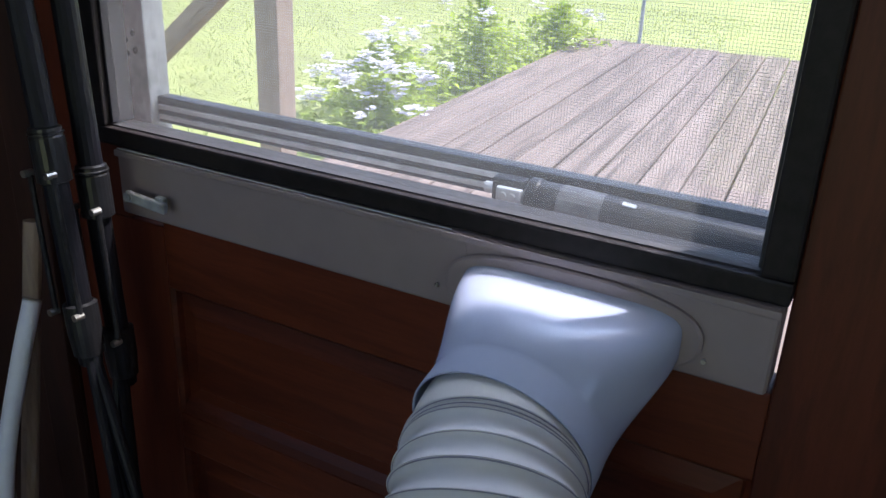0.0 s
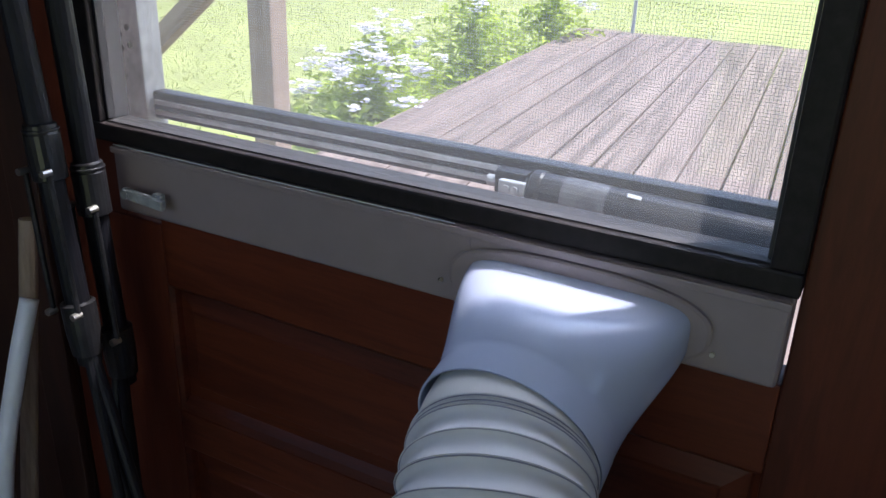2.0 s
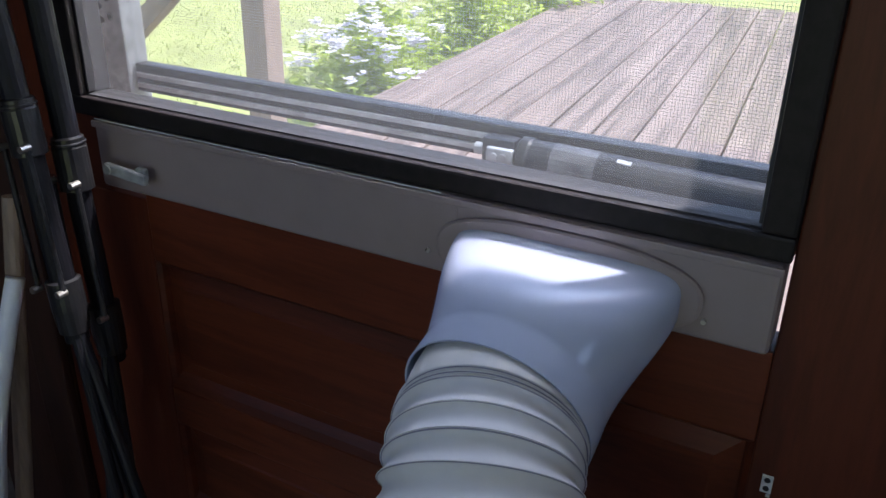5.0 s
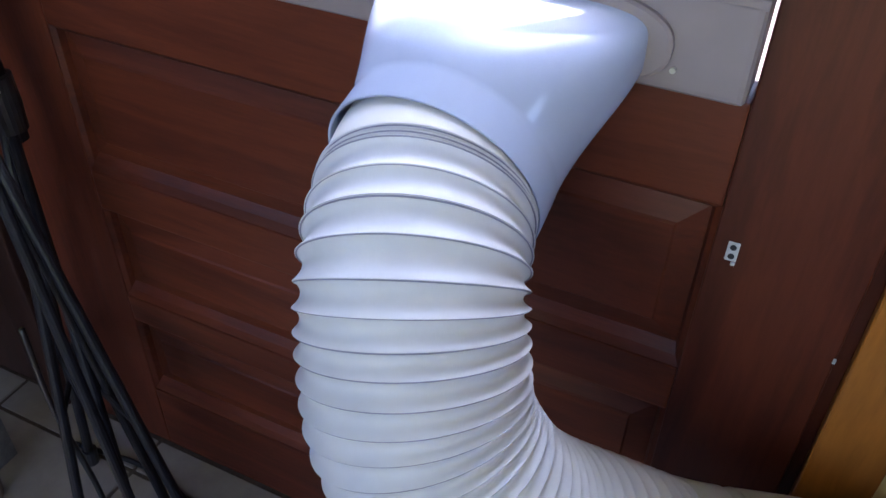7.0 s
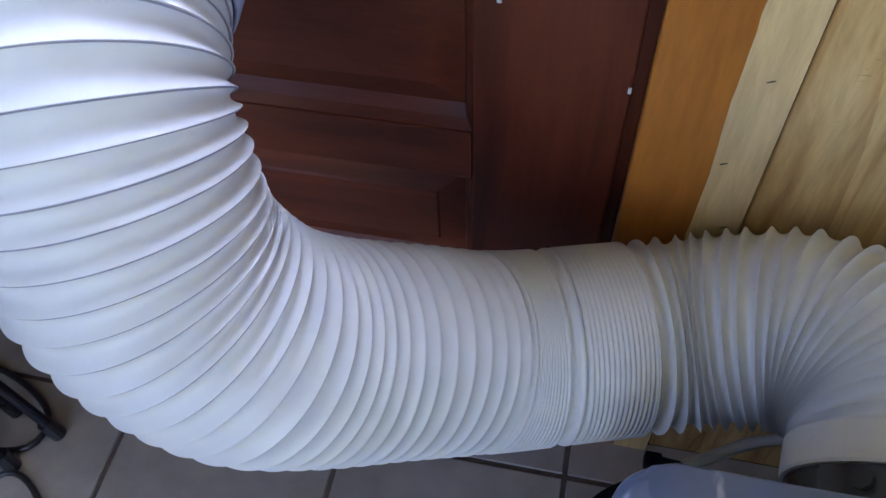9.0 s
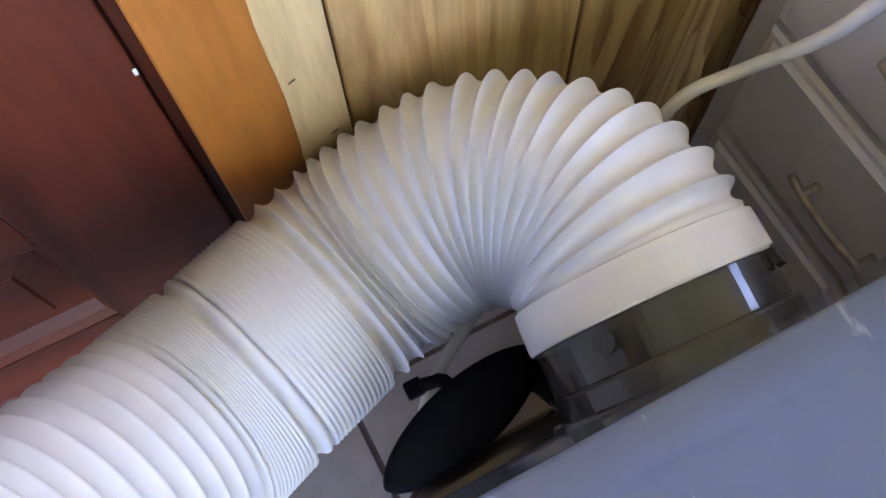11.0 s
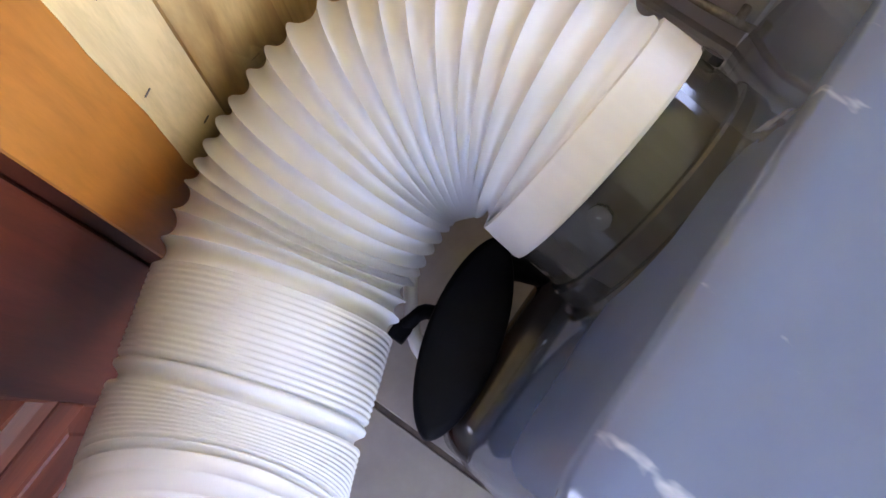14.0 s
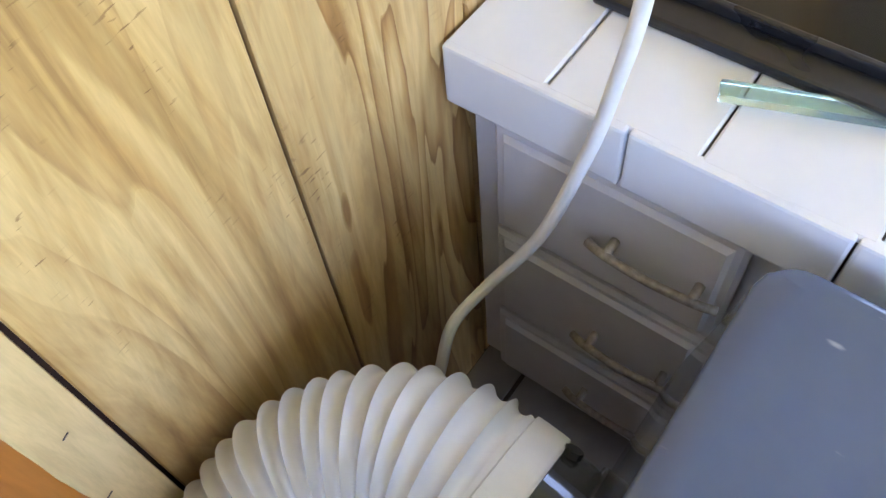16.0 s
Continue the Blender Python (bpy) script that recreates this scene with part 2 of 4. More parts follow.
def box(x0, x1, y0, y1, z0, z1, bevel=0.002, seg=2, bm=None, off=(0, 0, 0)):
    b = bmesh.new()
    m = Matrix.Translation(((x0 + x1) / 2 - off[0], (y0 + y1) / 2 - off[1], (z0 + z1) / 2 - off[2])) @ Matrix.Diagonal((abs(x1 - x0), abs(y1 - y0), abs(z1 - z0), 1))
    bmesh.ops.create_cube(b, size=1.0, matrix=m)
    if bevel > 0:
        bmesh.ops.bevel(b, geom=list(b.edges), offset=bevel, segments=seg, affect="EDGES", profile=0.6)
    if bm is None:
        return b
    join(bm, b)
    return bm


def join(bm, other, m=None):
    me = bpy.data.meshes.new("tmp")
    if m is not None:
        other.transform(m)
    other.to_mesh(me)
    bm.from_mesh(me)
    bpy.data.meshes.remove(me)
    other.free()
    return bm


def spline(pts, step=0.004):
    """Evenly spaced points on a Catmull-Rom curve."""
    p = [Vector(a) for a in pts]
    p = [p[0] * 2 - p[1]] + p + [p[-1] * 2 - p[-2]]
    out = []
    for i in range(1, len(p) - 2):
        a, b, c, d = p[i - 1:i + 3]
        for k in range(40):
            t = k / 40
            out.append(0.5 * (2 * b + (c - a) * t + (2 * a - 5 * b + 4 * c - d) * t * t + (3 * b - a - 3 * c + d) * t ** 3))
    out.append(p[-2])
    dist = [0.0]
    for a, b in zip(out, out[1:]):
        dist.append(dist[-1] + (b - a).length)
    total = dist[-1]
    count = max(2, round(total / step))
    xs = np.linspace(0, total, count + 1)
    arr = np.array([list(v) for v in out])
    return [Vector((np.interp(s, dist, arr[:, 0]), np.interp(s, dist, arr[:, 1]), np.interp(s, dist, arr[:, 2]))) for s in xs], total


def sweep(pts, radius, seg=16, caps=True, step=0.006, up=(0, 0, 1), off=(0, 0, 0), positions=None, crisp=()):
    """A tube along a curve; radius is a number or a function of the length along it."""
    line, total = spline(pts, step)
    if positions is not None:
        arr = np.array([list(v) for v in line])
        base = np.linspace(0, total, len(line))
        ss = [s for s in positions if 0 <= s <= total]
        line = [Vector([np.interp(s, base, arr[:, k]) for k in range(3)]) for s in ss]
    else:
        ss = list(np.linspace(0, total, len(line)))
    bm = bmesh.new()
    normal = Vector(up)
    rings = []
    for i, c in enumerate(line):
        if positions is not None:
            ends = [Vector([np.interp(min(total, max(0.0, ss[i] + d)), base, arr[:, k]) for k in range(3)]) for d in (-0.028, 0.028)]
            tan = (ends[1] - ends[0]).normalized()
        else:
            lo, hi = max(0, i - 3), min(len(line) - 1, i + 3)
            tan = (line[hi] - line[lo]).normalized()
        normal = (normal - tan * normal.dot(tan)).normalized()
        side = tan.cross(normal)
        r = radius(ss[i]) if callable(radius) else radius
        rings.append([bm.verts.new(c - Vector(off) + (normal * math.cos(a) + side * math.sin(a)) * r) for a in (2 * math.pi * k / seg for k in range(seg))])
    for a, b in zip(rings, rings[1:]):
        for k in range(seg):
            bm.faces.new((a[k], a[(k + 1) % seg], b[(k + 1) % seg], b[k]))
    if caps:
        bm.faces.new(rings[0][::-1])
        bm.faces.new(rings[-1])
    for i in crisp:
        if i < len(rings):
            for k in range(seg):
                e = bm.edges.get((rings[i][k], rings[i][(k + 1) % seg]))
                if e:
                    e.smooth = False
    bmesh.ops.recalc_face_normals(bm, faces=bm.faces)
    return bm


def rod(a, b, r, seg=12, r2=None):
    a, b = Vector(a), Vector(b)
    bm = bmesh.new()
    d = b - a
    m = Matrix.Translation((a + b) / 2) @ d.to_track_quat("Z", "Y").to_matrix().to_4x4()
    bmesh.ops.create_cone(bm, cap_ends=True, segments=seg, radius1=r, radius2=r if r2 is None else r2, depth=d.length, matrix=m)
    return bm


# ---- structure ----
ROOM = (-1.30, 2.40, -2.95, 0.0)


def wall(name, x0, x1, y0, y1, z0, z1, mat, label):
    return tagged(mesh_ob(name, box(x0, x1, y0, y1, z0, z1, 0.0), mat), label, "wall", kind="structure")


wall("wall_north_left", -1.40, -1.012, 0.0, 0.10, 0.0, 2.4, M_DARKWALL, "dark stained wooden wall beside the door")
wall("wall_north_top", -1.012, 0.012, 0.0, 0.10, 2.08, 2.4, M_DARKWALL, "dark stained wood above the door")
wall("wall_north_right", 0.012, 2.40, 0.004, 0.10, 0.0, 2.4, M_DARKWALL, "dark backing behind yellow wood panelling")
# the west wall's opening is added for the fill lamp
wall("wall_west_low", -1.40, -1.30, -2.95, 0.0, 0.0, 0.88, M_DARKWALL, "dark stained wooden side wall under the added light opening")
wall("wall_west_high", -1.40, -1.30, -2.95, 0.0, 1.92, 2.4, M_DARKWALL, "dark stained wooden side wall over the added light opening")
wall("wall_west_left", -1.40, -1.30, -2.95, -1.97, 0.88, 1.92, M_DARKWALL, "dark stained wooden side wall beside the added light opening")
wall("wall_west_right", -1.40, -1.30, -0.93, 0.0, 0.88, 1.92, M_DARKWALL, "dark stained wooden side wall beside the added light opening")
wall("wall_east_low", 2.40, 2.50, -2.95, 0.10, 0.0, 0.98, M_BACKWALL, "cream painted side wall under the window")
wall("wall_east_high", 2.40, 2.50, -2.95, 0.10, 1.92, 2.4, M_BACKWALL, "cream painted side wall over the window")
wall("wall_east_left", 2.40, 2.50, -0.43, 0.10, 0.98, 1.92, M_BACKWALL, "cream painted side wall beside the window")
wall("wall_east_right", 2.40, 2.50, -2.95, -1.47, 0.98, 1.92, M_BACKWALL, "cream painted side wall beside the window")
wall("wall_south_left", -1.40, -0.80, -3.05, -2.95, 0.0, 2.4, M_BACKWALL, "cream painted wall beside the window")
wall("wall_south_right", 0.60, 2.50, -3.05, -2.95, 0.0, 2.4, M_BACKWALL, "cream painted wall beside the window")
wall("wall_south_high", -0.80, 0.60, -3.05, -2.95, 2.06, 2.4, M_BACKWALL, "cream painted wall over the window")
tagged(mesh_ob("ceiling", box(-1.40, 2.50, -3.05, 0.10, 2.4, 2.5, 0.0), M_CEIL), "white painted ceiling", "ceiling", kind="structure")
# added eave out of view; its depth limits the sun patch on the nozzle
tagged(mesh_ob("sun_trim_eave", box(-2.2, 2.9, 0.101, 0.578, 2.45, 2.55, 0.0), M_JAMB), "unseen white eave added to trim the sun on the nozzle", "eave", kind="structure")
floor = tagged(mesh_ob("floor", box(-1.40, 2.50, -3.05, 0.10, -0.46, -0.003, 0.0), M_GROUT), "dark grout bed under beige floor tiles", "floor", kind="structure")

# lap-jointed wall panelling: boards with dark grooves between them
EDGES = [0.1046, 0.294, 0.489, 0.684, 0.877, 1.07, 1.263, 1.456, 1.649, 1.842, 2.035, 2.228, 2.396]
panelling = thing("wall_panelling", (0.1, 0, 0), "yellow knotty wood panelling with dark vertical grooves", "panelling", kind="structure")
for a, b in zip(EDGES, EDGES[1:]):
    part("panel_board", box(a + 0.0018, b - 0.0018, -0.004, 0.0035, 0.0, 2.398, 0.0012, 1, off=(0.1, 0, 0)), M_PANEL, panelling)

casing = thing("door_casing", (0.06, 0, 0), "wooden door casing, half amber varnish and half bare", "casing", kind="structure")
bm = bmesh.new()
zs = np.linspace(0, 2.1, 140)
EDGE_X = [0.064 + 0.004 * noise.noise((0, 0, z * 9)) + 0.0025 * noise.noise((3, 1, z * 40)) for z in zs]
part("varnished_half", box(0.0062, 0.070, -0.0125, 0.0035, 0.0, 2.1, 0.0015, 1, off=(0.06, 0, 0)), M_AMBER, casing, "amber varnished board")
rows = [(bm.verts.new((x - 0.06, -0.0131, z)), bm.verts.new((0.1022 - 0.06, -0.0131, z)), bm.verts.new((0.1032 - 0.06, 0.0035, z)), bm.verts.new((x - 0.06, 0.0035, z))) for x, z in zip(EDGE_X, zs)]
for r0, r1 in zip(rows, rows[1:]):
    for k in range(4):
        bm.faces.new((r0[k], r0[(k + 1) % 4], r1[(k + 1) % 4], r1[k]))
bmesh.ops.recalc_face_normals(bm, faces=bm.faces)
for x_, z_ in ((0.0725, 0.5285), (0.0835, 0.612), (0.088, 0.742), (0.090, 0.455)):
    nick = box(-0.0028, 0.0028, -0.0004, 0.0004, -0.0005, 0.0005, 0.0002, 1)
    nick.transform(Matrix.Translation((x_ - 0.06, -0.0134, z_)) @ Matrix.Rotation(radians(-24), 4, "Y"))
    part("knife_nick", nick, M_GROUT, casing, "thin dark nick in the bare wood")
part("bare_half", bm, M_PALE, casing, "pale bare wood with a ragged varnish edge")

left_casing = tagged(mesh_ob("left_door_casing", box(-1.075, -1.012, -0.014, 0.0, 0.0, 2.12, 0.003), M_DARKWALL), "dark stained wooden door casing", "casing", kind="structure")

tagged(mesh_ob("door_jamb_right", box(-0.0035, 0.0118, 0.012, 0.10, 0.0, 2.08, 0.001), M_STILE), "dark red-brown door jamb", "jamb", kind="structure")
tagged(mesh_ob("door_stop_right", box(-0.022, 0.0115, 0.0405, 0.058, 0.0, 2.08, 0.001), M_STILE), "dark red-brown door stop", "door stop", kind="structure")
tagged(mesh_ob("door_jamb_left", box(-1.0118, -1.0065, 0.010, 0.10, 0.0, 2.08, 0.001), M_STILE), "dark red-brown door jamb", "jamb", kind="structure")
tagged(mesh_ob("threshold", box(-1.0, -0.004, 0.002, 0.10, 0.0, 0.0075, 0.001), M_STILE), "dark red-brown wooden door sill", "sill", kind="structure")

# ---- door ----
door = thing("door_1", (0.0, 0.0, 0.0), "closed red-brown panelled wooden door with a window", "door", kind="structure")
part("stile", box(-0.120, -0.004, 0.0, 0.04, 0.008, 2.06, 0.002), M_STILE, door)
part("stile", box(-1.006, -0.815, 0.0, 0.04, 0.008, 0.7708, 0.002), M_STILE, door)
part("stile", box(-1.006, -0.910, 0.0, 0.04, 0.771, 2.06, 0.002), M_STILE, door)
part("stile", box(-0.9098, -0.8690, 0.0, 0.04, 0.7712, 0.8625, 0.002), M_STILE, door)
for z0, z1 in ((0.008, 0.128), (0.268, 0.312), (0.455, 0.511), (0.692, 0.7808)):
    part("rail", box(-0.8148, -0.1202, 0.0, 0.04, z0, z1, 0.002), M_DOOR, door)
part("rail", box(-0.9098, -0.1202, 0.0, 0.04, 1.93, 2.06, 0.002), M_DOOR, door)


def raised_panel(x0, x1, z0, z1):
    """A field with a sloped border, set back in its opening, with a moulding round it."""
    bm = bmesh.new()
    loops = ((0.0, 0.002, 0.0), (0.005, 0.006, 0.005), (0.008, 0.013, 0.012), (0.031, 0.008, 0.010), (0.033, 0.006, 0.010))
    prev = None
    for inset, y, low in loops:
        ring = [bm.verts.new(c) for c in ((x0 + inset, y, z0 + inset + low), (x1 - inset, y, z0 + inset + low), (x1 - inset, y, z1 - inset), (x0 + inset, y, z1 - inset))]
        if prev:
            for k in range(4):
                bm.faces.new((prev[k], prev[(k + 1) % 4], ring[(k + 1) % 4], ring[k]))
        prev = ring
    bm.faces.new(prev)
    bmesh.ops.recalc_face_normals(bm, faces=bm.faces)
    back = box(x0, x1, 0.026, 0.036, z0, z1, 0.0)
    join(bm, back)
    return bm


for z0, z1 in ((0.1282, 0.2678), (0.3122, 0.4548), (0.5112, 0.6918)):
    part("raised_panel", raised_panel(-0.8148, -0.1202, z0, z1), M_DOOR, door)

# dark sash with glass above the exhaust kit
window = thing("window_1", (-0.5, 0.0, 0.86), "dark framed door window over the vent panel", "window", kind="structure")
o = (-0.5, 0.0, 0.86)
part("window_frame", box(-0.9096, -0.1204, -0.010, 0.036, 0.8635, 0.8845, 0.003, off=o), M_SASH, window)
part("window_frame", box(-0.1464, -0.1204, -0.010, 0.036, 0.8848, 1.928, 0.003, off=o), M_SASH, window)
part("window_frame", box(-0.9096, -0.884, -0.010, 0.036, 0.8848, 1.928, 0.003, off=o), M_SASH, window)
part("window_frame", box(-0.8838, -0.1466, -0.010, 0.036, 1.905, 1.928, 0.003, off=o), M_SASH, window)
pane = part("pane", box(-0.8838, -0.1466, 0.010, 0.013, 0.8848, 1.9048, 0.0, off=o), M_HAZY_PANE, window, "clear glass with an added pale haze")
pane.visible_shadow = False
M_EDGE = plain("black_glazing_bead", (0.03, 0.03, 0.032), 0.6)
part("glazing_bead", box(-0.8838, -0.1466, -0.0012, 0.0095, 0.8846, 0.8862, 0.0005, off=o), M_EDGE, window, "thin light glazing bead")
part("glazing_bead", box(-0.1500, -0.1466, -0.0012, 0.0095, 0.8884, 1.90, 0.001, off=o), M_EDGE, window, "thin light glazing bead")
part("glazing_bead", box(-0.8838, -0.880, -0.0012, 0.0095, 0.8884, 1.90, 0.001, off=o), M_EDGE, window, "thin light glazing bead")

# pale strip paints the light leaking between sash and vent panel
part("light_gap_strip", box(-0.866, -0.420, -0.0118, -0.0103, 0.8617, 0.8630, 0.0003, 1, off=o), M_JAMB, window, "thin pale strip painting the light gap over the vent panel")
catch = thing("strike_plate", (-0.104, 0.0, 0.655), "small white metal catch plate with two dark holes", "plate")
part("plate", box(-0.0046, 0.0046, -0.0016, -0.0002, -0.0092, 0.0092, 0.0004, 1), M_JAMB, catch)
part("hook", box(0.0010, 0.0044, -0.004, -0.0016, -0.0116, -0.0090, 0.0004, 1), M_JAMB, catch)
for dz in (0.0045, -0.0042):
    part("screw", rod((0, -0.0023, dz), (0, -0.0015, dz), 0.0026), M_BLACKPL, catch)

tagged(mesh_ob("paint_chip", box(-0.0062, -0.0036, -0.0010, -0.0001, 0.574, 0.580, 0.0003, 1), M_JAMB), "small white fleck on the door edge", "fleck")

# ---- vent panel with nozzle ----
kit = thing("vent_panel", (-0.30, -0.012, 0.815), "grey-white plastic window vent panel with hose nozzle", "vent panel")
o = (-0.30, -0.012, 0.815)
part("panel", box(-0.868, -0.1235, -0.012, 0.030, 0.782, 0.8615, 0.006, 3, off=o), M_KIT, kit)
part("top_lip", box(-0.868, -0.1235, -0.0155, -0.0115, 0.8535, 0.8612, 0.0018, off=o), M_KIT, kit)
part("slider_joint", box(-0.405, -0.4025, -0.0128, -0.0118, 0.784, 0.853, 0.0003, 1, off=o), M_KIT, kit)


def oval_ring(w, h, n_=64, power=2.6):
    pts = []
    for k in range(n_):
        a = 2 * math.pi * k / n_
        c, s_ = math.cos(a), math.sin(a)
        pts.append((w * math.copysign(abs(c) ** (2 / power), c), h * math.copysign(abs(s_) ** (2 / power), s_)))
    return pts


def flange():
    bm = bmesh.new()
    rings = []
    for w, h, y in ((0.1215, 0.0375, 0.0), (0.1215, 0.0375, -0.004), (0.1185, 0.0355, -0.0055), (0.100, 0.028, -0.0055)):
        rings.append([bm.verts.new((x, y, z)) for x, z in oval_ring(w, h)])
    for a, b in zip(rings, rings[1:]):
        for k in range(64):
            bm.faces.new((a[k], a[(k + 1) % 64], b[(k + 1) % 64], b[k]))
    bm.faces.new(rings[-1])
    bmesh.ops.recalc_face_normals(bm, faces=bm.faces)
    return bm


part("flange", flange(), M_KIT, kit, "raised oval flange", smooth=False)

NOZ_END = Vector((-0.3042, -0.103, 0.7435))
NOZ_DIR = Vector((-0.01, -1.0, -0.30)).normalized()


def nozzle():
    """An oval mouth on the panel that turns into a round cuff."""
    bm = bmesh.new()
    N = 72
    side = Vector((1, 0, 0))
    side = (side - NOZ_DIR * side.dot(NOZ_DIR)).normalized()
    up = side.cross(NOZ_DIR)
    if up.z < 0:
        up = -up
    start = Vector((-0.2985, -0.016, 0.8105))
    rings = []
    K = 26
    for i in range(K + 1):
        t = i / K
        f = t * t * (3 - 2 * t)
        mid = start.lerp(NOZ_END, t) + Vector((0, -0.004, 0.006)) * math.sin(math.pi * t)
        ring = []
        for k, (x, z) in enumerate(oval_ring(0.103, 0.0300, N, 4.6)):
            a = 2 * math.pi * k / N
            p0 = Vector((x, 0, z))
            p1 = side * math.cos(a) * 0.0818 + up * math.sin(a) * 0.0818
            ring.append(bm.verts.new(mid + p0.lerp(p1, f) - Vector(o)))
        rings.append(ring)
    for rr, dd in ((0.0822, 0.028), (0.0817, 0.0288), (0.0802, 0.0285), (0.0798, 0.0275), (0.0798, -0.02)):
        rings.append([bm.verts.new(NOZ_END + NOZ_DIR * dd + (side * math.cos(2 * math.pi * k / N) + up * math.sin(2 * math.pi * k / N)) * rr - Vector(o)) for k in range(N)])
    for a, b in zip(rings, rings[1:]):
        for k in range(N):
            bm.faces.new((a[k], a[(k + 1) % N], b[(k + 1) % N], b[k]))
    bmesh.ops.recalc_face_normals(bm, faces=bm.faces)
    return bm


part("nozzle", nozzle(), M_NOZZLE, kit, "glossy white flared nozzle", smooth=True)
for x, z in ((-0.432, 0.803), (-0.176, 0.800)):
    part("screw", rod((x - o[0], -0.0025, z - o[2]), (x - o[0], 0.001, z - o[2]), 0.0022, 10), M_BRASS, kit)
lb = box(-0.032, 0.030, -0.0075, 0.0, -0.0065, 0.0065, 0.0030, 3)
join(lb, rod((-0.026, -0.0095, 0), (-0.026, -0.004, 0), 0.0055, 14))
lb.transform(Matrix.Translation((-0.806 - o[0], -0.0125, 0.8125 - o[2])) @ Matrix.Rotation(radians(4), 4, "Y"))
latch = part("latch", lb, M_STORM, kit, "small translucent plastic thumb latch", smooth=False)
part("latch_tab", box(-0.793, -0.780, -0.0285, -0.0205, 0.807, 0.822, 0.002, off=o), M_STORM, latch)

# ---- exhaust hose ----
HOSE = [(-0.305, -0.085, 0.7480), (-0.3015, -0.139, 0.7360), (-0.285, -0.194, 0.715), (-0.2694, -0.2245, 0.669), (-0.2534, -0.240, 0.620), (-0.220, -0.2394, 0.567),
        (-0.188, -0.217, 0.518), (-0.1364, -0.182, 0.472), (-0.0734, -0.1455, 0.429), (-0.002, -0.117, 0.417), (0.061, -0.0955, 0.414), (0.113, -0.0912, 0.432),
        (0.160, -0.099, 0.449), (0.199, -0.1345, 0.462), (0.2120, -0.1735, 0.4695), (0.2108, -0.205, 0.4653)]
hose = thing("exhaust_hose", (-0.05, -0.12, 0.35), "white corrugated plastic exhaust hose hanging in a bend", "hose")
HO = Vector((-0.05, -0.12, 0.35))
HLINE, HLEN = spline(HOSE, 0.002)
HSTEP = HLEN / (len(HLINE) - 1)


R = 0.0775
S_DROP, S_SOFT, S_FINE, S_SEAM, S_OPEN = 0.089, 0.300, 0.498, 0.552, 0.622
rng = random.Random(4)
POS, RAD = [0.036, 0.060, 0.066], [R - 0.006, R - 0.005, R - 0.004]
s = 0.0665
CRISP, CREST = [], []
while s < HLEN - 0.008:
    if s < 0.0745:
        gap, depth, kind_ = 0.0040, 0.0030, "ridge"
    elif s < S_DROP:
        gap, depth, kind_ = 0.0160, 0.0072, "ridge"
    elif s < S_SOFT:
        gap, depth, kind_ = 0.0132 * (1 + rng.uniform(-0.08, 0.08)), 0.0056, "ridge"
    elif s < S_FINE - 0.012:
        fade = (s - S_SOFT) / (S_FINE - S_SOFT)
        gap, depth, kind_ = 0.0152 * (1 + rng.uniform(-0.07, 0.07)), 0.0034 - 0.0020 * fade, "ridge"
    elif s < S_FINE:
        gap, depth, kind_ = 0.0130, 0.0052, "seam"
    elif s < S_SEAM - 0.003:
        gap, depth, kind_ = 0.0039, 0.0013, "thread"
    elif s < S_SEAM + 0.006:
        gap, depth, kind_ = 0.0175, 0.0054, "seam"
    elif s < S_OPEN:
        gap, depth, kind_ = 0.0039, 0.0013, "thread"
    elif s < S_OPEN + 0.045:
        gap, depth, kind_ = 0.0172 * (1 + rng.uniform(-0.06, 0.06)), 0.0062, "ridge"
    else:
        gap, depth, kind_ = 0.0124 * (1 + rng.uniform(-0.14, 0.14)), 0.0072, "ridge"
    depth *= 1 + rng.uniform(-0.12, 0.12)
    extra = 0.0012 * min(1.0, max(0.0, s - S_OPEN) / 0.05)
    if depth > 0.003:
        CRISP.append(len(POS))
    if kind_ == "thread":
        shape = ((0.0, 1.0), (0.25, 0.4), (0.5, 0.0), (0.75, 0.4))
    elif kind_ == "seam":
        shape = ((0.0, 0.1), (0.03, 0.75), (0.12, 1.0), (0.36, 1.0), (0.50, 0.55), (0.62, 0.05), (0.74, 0.0), (0.86, 0.35), (0.96, 1.0))
    elif s > S_SOFT:
        shape = ((0.0, 0.0), (0.08, 0.33), (0.20, 0.70), (0.35, 0.93), (0.5, 1.0), (0.65, 0.93), (0.80, 0.70), (0.92, 0.33))
    else:
        CREST.append(s + 0.0004)
        step = min(1.0, 0.0017 / depth)
        shape = ((0.0, 0.0), (0.035, step * 0.9), (0.10, step + (1 - step) * 0.35), (0.25, 0.88), (0.42, 1.0), (0.58, 0.93), (0.72, 0.72), (0.85, 0.42), (0.94, 0.16))
    for u, dip in shape:
        POS.append(s + gap * u)
        RAD.append(R + extra - depth * dip)
    s += gap
POS.append(HLEN - 0.0005)
RAD.append(R - 0.004)
POS, RAD = np.array(POS), np.array(RAD)
part("corrugated_tube", sweep(HOSE, lambda q: float(np.interp(q, POS, RAD)), 80, False, 0.003, off=HO, positions=list(POS), crisp=CRISP), M_HOSE, hose, smooth=True)



